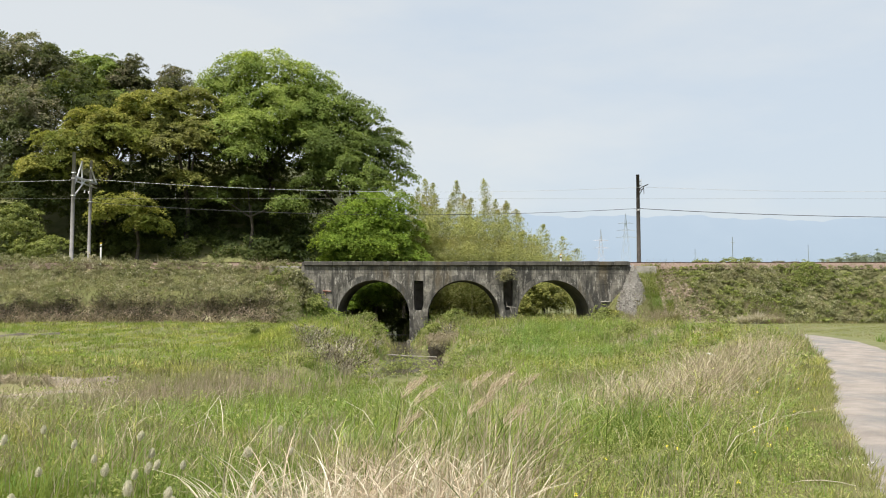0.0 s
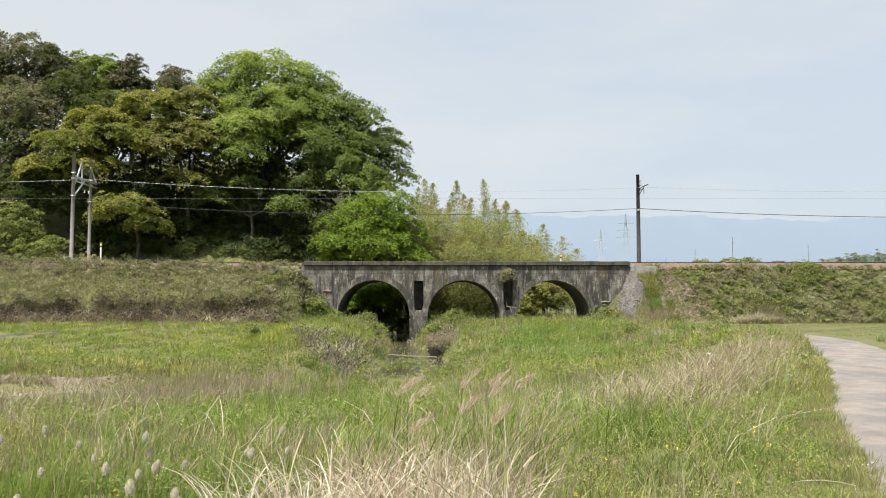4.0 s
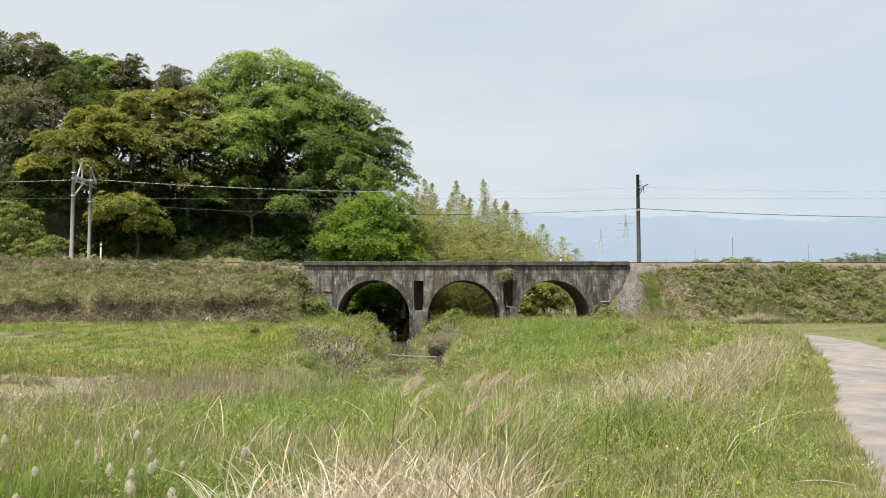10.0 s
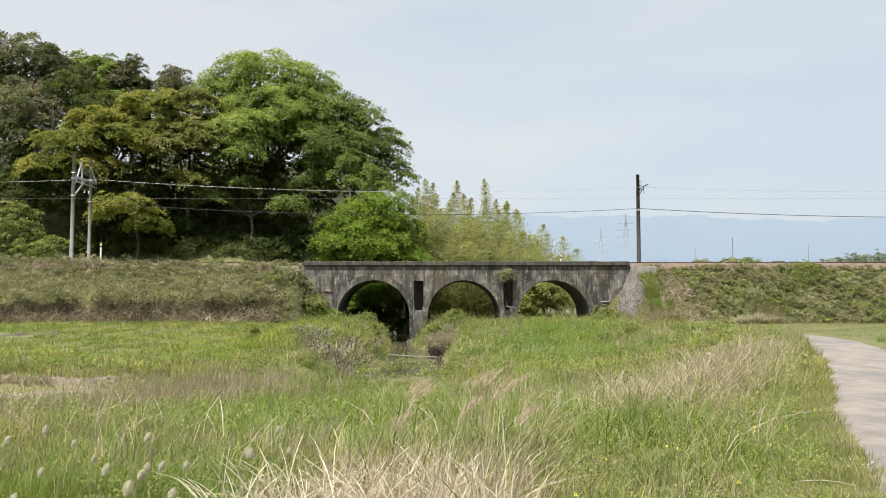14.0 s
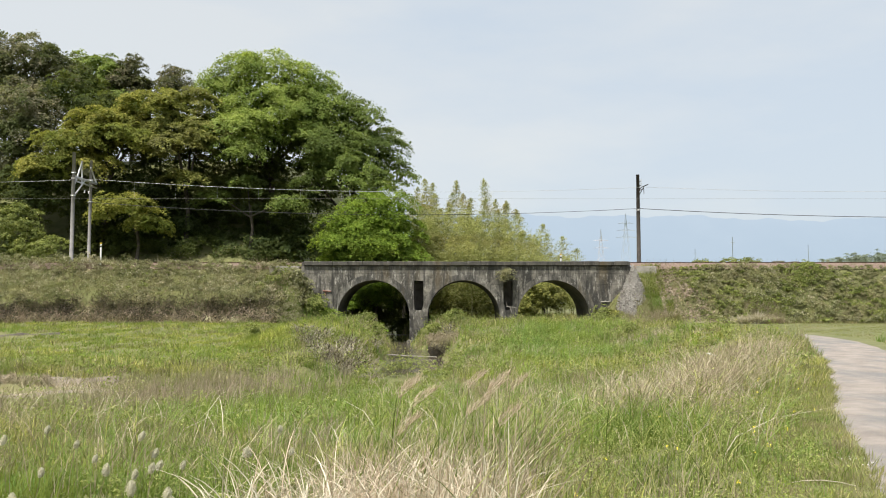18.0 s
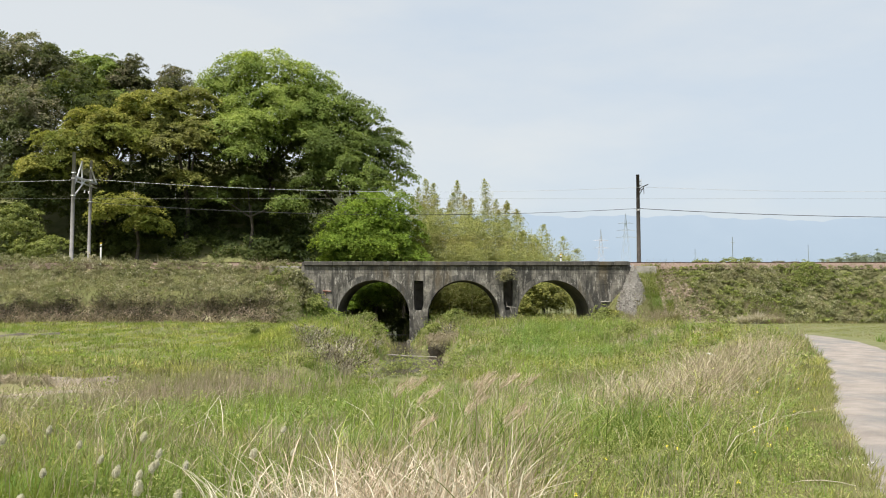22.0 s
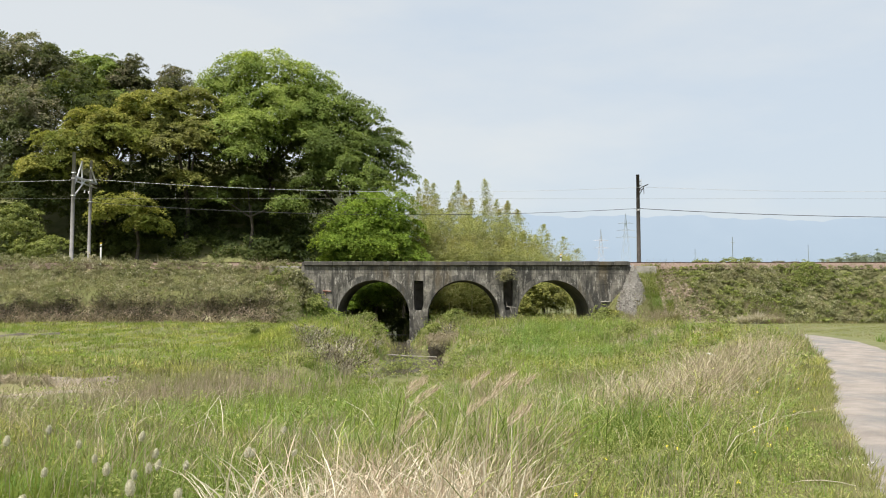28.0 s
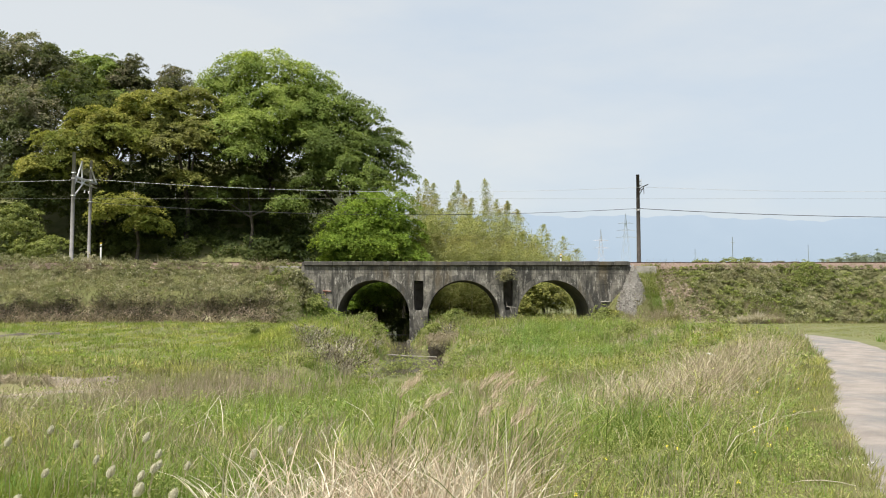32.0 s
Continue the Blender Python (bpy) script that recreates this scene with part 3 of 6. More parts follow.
def build_bridge_pieces():
    # arch stones
    for c in ARCHES:
        n = 27
        for k in range(n):
            a0, a1 = math.pi * k / n + 0.002, math.pi * (k + 1) / n - 0.002
            r1 = ARCH_R + RING
            q = [(c - ARCH_R * math.cos(a0), SPRING_Z + ARCH_R * math.sin(a0)), (c - ARCH_R * math.cos(a1), SPRING_Z + ARCH_R * math.sin(a1)),
                 (c - r1 * math.cos(a1), SPRING_Z + r1 * math.sin(a1)), (c - r1 * math.cos(a0), SPRING_Z + r1 * math.sin(a0))]
            mesh_part("arch_stone", prism(q, FACE_Y - 0.02 - rng.uniform(0, 0.01), FACE_Y + 0.45), M_RING, bridge, "", B0)
    # wall blocks, course by course
    course, r1 = 0.31, ARCH_R + RING + 0.01
    z = -2.4
    row = 0
    rest = []
    count = 0
    while z < CREST_Z - 0.45:
        z1 = min(z + course, CREST_Z - 0.42)

        def free(h):
            """Free stretches of the wall at height h."""
            if h <= SPRING_Z:
                cuts = [(c - ARCH_R, c + ARCH_R) for c in ARCHES]
            else:
                cuts = []
                for c in ARCHES:
                    w = math.sqrt(max(0.0, r1 ** 2 - (h - SPRING_Z) ** 2))
                    cuts.append((c - w, c + w))
            edges = [BRIDGE_X0] + [e for cu in cuts for e in cu] + [BRIDGE_X1]
            return list(zip(edges[::2], edges[1::2]))
        for (a0, b0), (a1, b1) in zip(free(z + 0.008), free(z1 - 0.008)):
            niche = [x for x in NICHES if a0 < x < b0 and NICHE_Z[0] < (z + z1) / 2 < NICHE_Z[1] and b0 - a0 < 4]
            n = max(1, round((b0 - a0 + b1 - a1) / 2 / 0.62))
            shift = (row % 2) * 0.5
            us = [0.0] + [(k + shift) / n for k in range(0 if shift else 1, n)] + [1.0]
            for u0, u1 in zip(us[:-1], us[1:]):
                p0, p1 = a0 + (b0 - a0) * u0 + 0.004, a0 + (b0 - a0) * u1 - 0.004
                s0, s1 = a1 + (b1 - a1) * u0 + 0.0025, a1 + (b1 - a1) * u1 - 0.0025
                if p1 - p0 < 0.02 and s1 - s0 < 0.02:
                    continue
                spans = [(p0, p1, s0, s1)]
                if niche:
                    e0, e1 = niche[0] - NICHE_W, niche[0] + NICHE_W
                    spans = [(p0, min(p1, e0), s0, min(s1, e0)), (max(p0, e1), p1, max(s0, e1), s1)]
                    spans = [q for q in spans if q[1] - q[0] > 0.02 or q[3] - q[2] > 0.02]
                for p0, p1, s0, s1 in spans:
                    p1, s1 = max(p1, p0 + 0.004), max(s1, s0 + 0.004)
                    g = prism([(p0, z + 0.005), (p1, z + 0.005), (s1, z1 - 0.005), (s0, z1 - 0.005)], FACE_Y - rng.uniform(0, 0.01), FACE_Y + 0.26)
                    count += 1
                    if count % 5 < 3 and count < 480:
                        mesh_part("block", g, M_BLOCK, bridge, "", B0)
                    else:
                        rest.append(g)
        z += course
        row += 1
    ob = mesh_part("block_masonry", join(rest), M_BLOCK, bridge, "", B0)
    tagged(ob, kind="stuff")
    for c in ARCHES:
        top = SPRING_Z + ARCH_R
        mesh_part("spandrel_infill", box(c - 1.7, c + 1.7, FACE_Y + 0.012, FACE_Y + 0.3, top + 0.25, CREST_Z - 0.44), M_BLOCK, bridge, "", B0)
    # coping slabs
    x = BRIDGE_X0 + 0.2
    while x < BRIDGE_X1 - 0.3:
        w = min(1.25, BRIDGE_X1 - 0.2 - x)
        mesh_part("coping_slab", box(x + 0.006, x + w - 0.006, FACE_Y - 0.19, FACE_Y + 0.55, CREST_Z - 0.36, CREST_Z - 0.01 + rng.uniform(-0.025, 0.02), 0.035), M_COPING, bridge, "", B0)
        mesh_part("coping_slab", box(x + 0.006, x + w - 0.006, BACK_Y - 0.5, BACK_Y + 0.15, CREST_Z - 0.41, CREST_Z - 0.01, 0.03), M_COPING, bridge, "", B0)
        x += 1.25
    # pale pipe on the wall
    mesh_part("wall_pipe", join([tube([(14.1, FACE_Y - 0.08, 2.4), (14.1, FACE_Y - 0.08, 1.75)], [0.06, 0.06], 8), tube([(14.1, FACE_Y - 0.08, 1.75), (13.3, FACE_Y - 0.08, 1.72)], [0.05, 0.05], 8)]), M_CONC, bridge, "pale bent pipe", B0)
    # rusty bracket on the wall, pipe across the stream
    mesh_part("rusty_bracket", join([tube([(-10.15, FACE_Y - 0.06, 2.65), (-9.45, FACE_Y - 0.06, 2.6)], [0.06, 0.05], 6), tube([(-9.9, FACE_Y - 0.06, 2.62), (-9.95, FACE_Y - 0.06, 2.3)], [0.035, 0.03], 6)]), M_REDOXIDE, bridge, "faded red iron bracket", B0)
    mesh_part("cross_pipe", tube([(-8.9, 77.6, -1.25), (-2.9, 77.6, -1.27)], [0.035, 0.035], 8), M_CONC, bridge, "thin pale pipe across the stream", B0)
    # pier footings at the water
    for x in (-2.07, 5.53):
        mesh_part("pier_footing", box(x - 0.95, x + 0.95, FACE_Y - 0.3, BACK_Y + 0.3, -2.7, -1.5, 0.06), M_RING, bridge, "pale stone pier footing", B0)


# ---- railway ----
def build_track():
    prof = [(-2.95, CREST_Z - 0.62), (-2.25, CREST_Z - 0.1), (-1.35, CREST_Z - 0.04), (1.35, CREST_Z - 0.04), (2.2, CREST_Z - 0.1)]
    xs = np.arange(-70, 110.1, 0.6)
    v = np.concatenate([np.stack([xs, np.full(len(xs), TRACK_Y + a), np.where((xs > BRIDGE_X0) & (xs < BRIDGE_X1), np.maximum(z, CREST_Z - 0.12), z) + 0.02 * wobble(xs, xs * 0 + a, 5.0)], 1) for a, z in prof])
    n, t = len(xs), []
    for c in range(4):
        for k in range(n - 1):
            a, b = c * n + k, (c + 1) * n + k
            t += [(a, a + 1, b + 1), (a, b + 1, b)]
    track = empty("railway_track", 0, TRACK_Y, CREST_Z, "single rusty railway track on brown ballast along the embankment", "railway track")
    inv = Matrix.Translation((0, -TRACK_Y, -CREST_Z))
    mesh_part("ballast", (v, np.array(t)), M_BALLAST, track, "brown crushed-stone ballast", inv)
    for s in (-0.4, 0.4):
        mesh_part("rail", join([box(-70, 110, TRACK_Y + s - 0.035, TRACK_Y + s + 0.035, CREST_Z + 0.04, CREST_Z + 0.09),
                                box(-70, 110, TRACK_Y + s - 0.012, TRACK_Y + s + 0.012, CREST_Z - 0.05, CREST_Z + 0.04)]), M_RAIL, track, "", inv)
    g = box(-0.09, 0.09, -0.75, 0.75, -0.1, 0.06, 0.015)
    me = tri_mesh("sleeper", g[0], g[1], M_POLE_DARK)
    for k in range(150):
        o = new("sleeper", me)
        o.parent = track
        o.matrix_basis = pose(-45 + k * 0.7, 0, -0.08)
    for x0, x1, label in ((-14.8, -12.3, "a"), (16.5, 18.2, "b")):
        tagged(mesh_part("concrete_kerb", box(x0, x1, FACE_Y + 0.55, FACE_Y + 0.95, CREST_Z - 1.1, CREST_Z - 0.38, 0.02), M_CONC), "pale concrete edging beam beside the track", "kerb", "track edging")


def pole(name, x, y, z0, z1, r, material, label, category):
    e = empty(name, x, y, z0, label, category)
    mesh_part("shaft", tube([(0, 0, -0.4), (0, 0, (z1 - z0) * 0.5), (0, 0, z1 - z0)], [r, r * 0.88, r * 0.75], 12), material, e)
    return e


def wire(name, a, b, sag, r, material, label):
    n = 40
    pts = [tuple(Vector(a).lerp(Vector(b), k / n) - Vector((0, 0, sag * 4 * (k / n) * (1 - k / n)))) for k in range(n + 1)]
    return tagged(mesh_part(name, tube(pts, [r] * (n + 1), 5), material), label, "wire", "overhead wires"), pts


def insulator(z):
    return join([tube([(0, 0, z + 0.09 * k), (0, 0, z + 0.09 * k + 0.05)], [0.07, 0.04], 8) for k in range(3)])


def build_line():
    p1 = pole("catenary_pole", -32.1, 73.4, 5.0, 14.7, 0.18, M_POLE_GREY, "tall grey concrete pole of an overhead-line portal", "pole")
    p2 = pole("catenary_pole", -32.6, 78.2, 5.0, 14.8, 0.16, M_POLE_GREY, "tall grey concrete pole of an overhead-line portal", "pole")
    # beam across the track and its brackets, carried by the near pole
    beam = mesh_part("cross_beam", join([box(-0.06, 0.06, -0.1, 4.9, 7.55, 7.72), box(-0.06, 0.06, -0.1, 4.9, 7.2, 7.3)]), M_STEEL, p1, "galvanised steel cross beam")
    for a, b in (((0.05, 0.2, 6.0), (0.05, 2.3, 7.6)), ((0.05, 1.6, 9.2), (0.05, 0.2, 7.0)), ((0.05, 1.6, 9.2), (0.05, 1.6, 7.0)), ((0.05, 4.7, 7.7), (0.05, 3.4, 8.9))):
        mesh_part("brace", tube([a, b], [0.07, 0.07], 6), M_STEEL, beam, "galvanised brace")
    for y in (2.3, 3.2):
        g = insulator(6.5)
        g[0][:, 1] += y
        mesh_part("insulator", g, M_WHITE, beam, "white porcelain insulator")
    for p in (p1, p2):
        for z in (5.9, 7.4, 7.9):
            mesh_part("band", tube([(0, 0, z), (0, 0, z + 0.1)], [0.215, 0.215], 12), M_STEEL, p, "steel band")
    r = pole("utility_pole", 18.05, 78.3, 4.6, 13.5, 0.2, M_POLE_DARK, "dark creosoted wooden pole beside the railway track", "pole")
    mesh_part("bracket_arm", join([tube([(0, 0, 7.35), (0, -1.2, 7.55), (0.35, -2.4, 7.65)], [0.05, 0.05, 0.04], 6), tube([(0, 0, 6.8), (0.2, -1.4, 7.55)], [0.035, 0.035], 6),
                                    tube([(0, -0.1, 7.35), (0.5, -0.15, 7.6)], [0.05, 0.04], 6), tube([(0.5, -0.15, 7.6), (0.52, -0.15, 7.1)], [0.03, 0.03], 6)]), M_POLE_DARK, r, "dark bracket arm")
    for z in (7.9, 8.25):
        g = insulator(z)
        g[0][:, 0] += 0.3
        pin = mesh_part("insulator_pin", tube([(0, 0, z), (0.3, 0, z)], [0.03, 0.03], 6), M_POLE_DARK, r)
        mesh_part("insulator", g, M_STEEL, pin, "small grey insulator")
    mesh_part("band", tube([(0, 0, 5.55), (0, 0, 5.7)], [0.2, 0.2], 12), M_STEEL, r)
    # catenary over the track, cable on the far side
    a, b, c = (-31.4, 75.8, 12.7), (18.2, 75.8, 12.0), (60, 75.8, 12.2)
    m1, pts1 = wire("messenger_wire", a, b, 0.75, 0.013, M_WIRE, "bright steel messenger wire above the railway track")
    wire("messenger_wire", b, c, 0.5, 0.012, M_WIRE, "thin steel messenger wire above the railway track")
    wire("messenger_wire", (-75, 75.8, 12.3), a, 0.3, 0.013, M_WIRE, "bright steel messenger wire above the railway track")
    wire("contact_wire", (-75, 75.8, 10.95), (60, 75.8, 10.95), 0.0, 0.008, M_POLE_GREY, "thin contact wire above the railway track")
    for k in range(1, 7):
        q = pts1[k * 3]
        tagged(mesh_part("dropper", tube([q, (q[0], q[1], 10.95)], [0.006, 0.006], 4), M_WIRE), "thin wire dropper between the overhead wires", "wire", "overhead wires")
    wire("feeder_cable", (-32.6, 78.0, 10.9), (18.05, 78.12, 10.33), 0.85, 0.02, M_CABLE, "dark sagging feeder cable along the railway")
    wire("feeder_cable", (18.05, 78.12, 10.33), (62, 78.1, 9.75), 0.5, 0.028, M_CABLE, "dark sagging feeder cable along the railway")
    for x, y, z0, z1, lab in ((-29.4, 73.0, 4.9, 6.8, "white marker post with yellow cap on the embankment"), (10.1, 72.9, 5.0, 5.85, "small white marker post standing on the bridge")):
        e = empty("marker_post", x, y, z0, lab, "post")
        post = mesh_part("post", box(-0.06, 0.06, -0.06, 0.06, 0, z1 - z0 - 0.12, 0.01), M_WHITE, e)
        mesh_part("cap", box(-0.07, 0.07, -0.07, 0.07, z1 - z0 - 0.12, z1 - z0, 0.01), M_YELLOW, post, "yellow cap")
        mesh_part("stripe", box(-0.064, 0.064, -0.064, 0.064, z1 - z0 - 0.4, z1 - z0 - 0.26), M_POLE_DARK, post, "black stripe")


# far poles and pylons: haze put into the colours, paler than the bare metal
M_FARPOLE = solid_mat("hazed_far_pole", (0.40, 0.44, 0.48), (0.50, 0.54, 0.58), 1.0, 0.6, 0.0, 10.0)
M_PYLON = solid_mat("hazed_pylon_steel", (0.36, 0.40, 0.43), (0.46, 0.50, 0.53), 1.0, 0.6, 0.0, 10.0)
M_PYLON_RED = solid_mat("hazed_pylon_red", (0.60, 0.56, 0.58), (0.66, 0.63, 0.65), 0.1, 0.7, 0.0, 10.0)


def pylon(x, y, top, half, arms, r, material, label):
    e = empty("power_pylon", x, y, 0, label, "pylon")
    legs = []
    for sx in (-1, 1):
        for sy in (-1, 1):
            legs.append(tube([(sx * half, sy * half, 0), (sx * half * 0.28, sy * half * 0.28, top * 0.7), (0, 0, top)], [r] * 3, 4))
    mesh_part("tower_legs", join(legs), material, e)
    br = []
    n = 9
    for k in range(n):
        z0, z1 = top * 0.9 * k / n, top * 0.9 * (k + 1) / n
        w0, w1 = (half * (1 - 0.72 * min(1, z / (top * 0.7))) if z < top * 0.7 else half * 0.28 * (top - z) / (top * 0.3) for z in (z0, z1))
        for sy in (-1, 1):
            br += [tube([(-w0, sy * w0, z0), (w1, sy * w1, z1)], [r * 0.7] * 2, 4), tube([(w0, sy * w0, z0), (-w1, sy * w1, z1)], [r * 0.7] * 2, 4)]
    mesh_part("lattice", join(br), material, e)
    for z, w in arms:
        mesh_part("cross_arm", join([tube([(-w, 0, z), (0, 0, z + 1.2), (w, 0, z)], [r] * 3, 4), tube([(-w, 0, z), (w, 0, z)], [r] * 2, 4)]), material, e)
    return e


def build_distance():
    pylon(129.3, 600, 65, 6, ((48, 7), (53, 6.5), (58, 5.5)), 0.08, M_PYLON, "grey lattice power pylon far across the plain")
    pylon(167.4, 900, 80, 8, ((60, 9), (68, 8)), 0.1, M_PYLON_RED, "pale red and white lattice tower in the haze")
    for x, y, h in ((102.3, 300, 25), (172, 400, 29), (118.7, 400, 27)):
        e = empty("distant_pole", x, y, 0, "thin grey pole far beyond the embankment", "pole", "distant poles")
        mesh_part("shaft", tube([(0, 0, 0), (0, 0, h)], [0.13, 0.09], 6), M_FARPOLE, e)
        mesh_part("cross_arm", box(-0.8, 0.8, -0.06, 0.06, h - 2, h - 1.88), M_FARPOLE, e)
    for x, y, w, h in ((145, 365, 3, 19.5), (166, 400, 2.4, 21)):
        e = empty("distant_house", x, y, 0, "tiny white building across the plain", "house", "distant houses")
        mesh_part("wall", box(-w / 2, w / 2, 0, 5, 0, h), M_WHITE, e)
        mesh_part("roof", join([box(-w / 2 - 0.3, w / 2 + 0.3, -0.3, 5.3, h, h + 0.3)]), M_POLE_GREY, e)


# ---- woods ----
def crown(lobes, density, leaf, flat=0.45, puff=0.9, droop=0.25):
    """Flat leaf sprays, tier over tier round rounded boughs (x, y, z, across, up), over a shaded heart of larger leaves."""
    out = []
    for x, y, z, rx, rz in lobes:
        ry = min(rx, 4.5)
        size = np.array([rx, ry, rz])
        area = 4 * math.pi * ((rx * ry) ** 1.6 / 3 + (rx * rz) ** 1.6 / 3 + (ry * rz) ** 1.6 / 3) ** (1 / 1.6)
        mid = np.array([x, y, z])
        big = min(0.5, 0.3 * rz)
        d = rng.normal(size=(max(20, int(area * 0.9 / big ** 2)), 3))
        d /= np.linalg.norm(d, axis=1, keepdims=True)
        d = d[d[:, 1] < 0.5]
        ln = big * rng.uniform(0.6, 1.3, len(d))
        out.append(leaves(mid + d * size * rng.uniform(0.35, 0.64, (len(d), 1)), d + rng.normal(size=d.shape) * 0.5, ln, ln * 0.7, True))
        d = rng.normal(size=(max(14, int(area * 0.74 / puff ** 2)), 3))
        d /= np.linalg.norm(d, axis=1, keepdims=True)
        d = d[((d[:, 1] < 0.3) | (d[:, 2] > 0.5)) & (d[:, 2] > -0.8)]
        r = puff * np.clip(np.exp(rng.normal(size=len(d)) * 0.4), 0.4, 2.0) * 0.8
        pc = mid + d * size * rng.uniform(0.72, 1.14, (len(d), 1))
        tier = 1.05 * puff
        level = np.round((pc[:, 2] + 0.35 * pc[:, 0]) / tier) * tier - 0.35 * pc[:, 0]
        pc[:, 2] += (level - pc[:, 2]) * 0.75
        face = d * np.array([0.42, 0.42, 0.2]) + np.array([0, -0.08, 0.85]) + rng.normal(size=d.shape) * 0.13
        face /= np.linalg.norm(face, axis=1, keepdims=True)
        e1 = np.cross(face, rng.normal(size=d.shape))
        e1 /= np.linalg.norm(e1, axis=1, keepdims=True)
        e2 = np.cross(face, e1)
        per = np.maximum(6, (density * r ** 2 * 2.0).astype(int))
        w = np.repeat(np.arange(len(d)), per)
        q, a = np.sqrt(rng.uniform(0, 1, len(w))), rng.uniform(0, 2 * math.pi, len(w))
        q = q * (1 + 0.28 * np.sin(a * 3 + w) + 0.18 * np.sin(a * 5 + 2.0 * w))
        rr = r[w][:, None]
        side = e1[w] * np.cos(a)[:, None] + e2[w] * np.sin(a)[:, None]
        c = pc[w] + side * q[:, None] * rr + face[w] * rr * (rng.normal(size=(len(w), 1)) * flat * 0.2 - droop * (q ** 2)[:, None])
        nrm = face[w] + side * q[:, None] * 0.4 + rng.normal(size=c.shape) * 0.38
        ln = leaf * rng.uniform(0.65, 1.4, len(w))
        out.append(leaves(c, nrm, ln, ln * 0.8, True))
    return join(out)


def tree(name, lobes, material, density, leaf, label, category="tree", flat=0.7, puff=0.8, trunk=0.3, foot=None, droop=0.25):
    lx = sum(q[0] for q in lobes) / len(lobes)
    ly = sum(q[1] for q in lobes) / len(lobes) + 0.6
    if foot:
        lx, ly = foot
    gz = float(ground_z(lx, ly))
    e = empty(name, lx, ly, gz, label, category, "trees of the wooded hill")
    inv = Matrix.Translation((-lx, -ly, -gz))
    mid = Vector((lx, ly, min(q[2] for q in lobes)))
    base = Vector((lx, ly, gz - 0.3))
    k1 = base.lerp(mid, 0.5) + Vector((0.25, 0.1, 0))
    mesh_part("trunk", tube([base, k1, mid], [trunk, trunk * 0.8, trunk * 0.6], 8), M_BARK, e, "", inv)
    for x, y, z, rx, rz in lobes:
        end = Vector((x, y, z + rz * 0.3))
        start = base.lerp(mid, 0.75)
        bow = start.lerp(end, 0.5) + Vector((0, 0, rz * 0.25))
        mesh_part("limb", tube([start, bow, end], [trunk * 0.5, trunk * 0.32, trunk * 0.1], 6), M_BARK, e, "", inv)
    mesh_part("crown", crown(lobes, density, leaf, flat, puff, droop), material, e, "", inv)
    return e


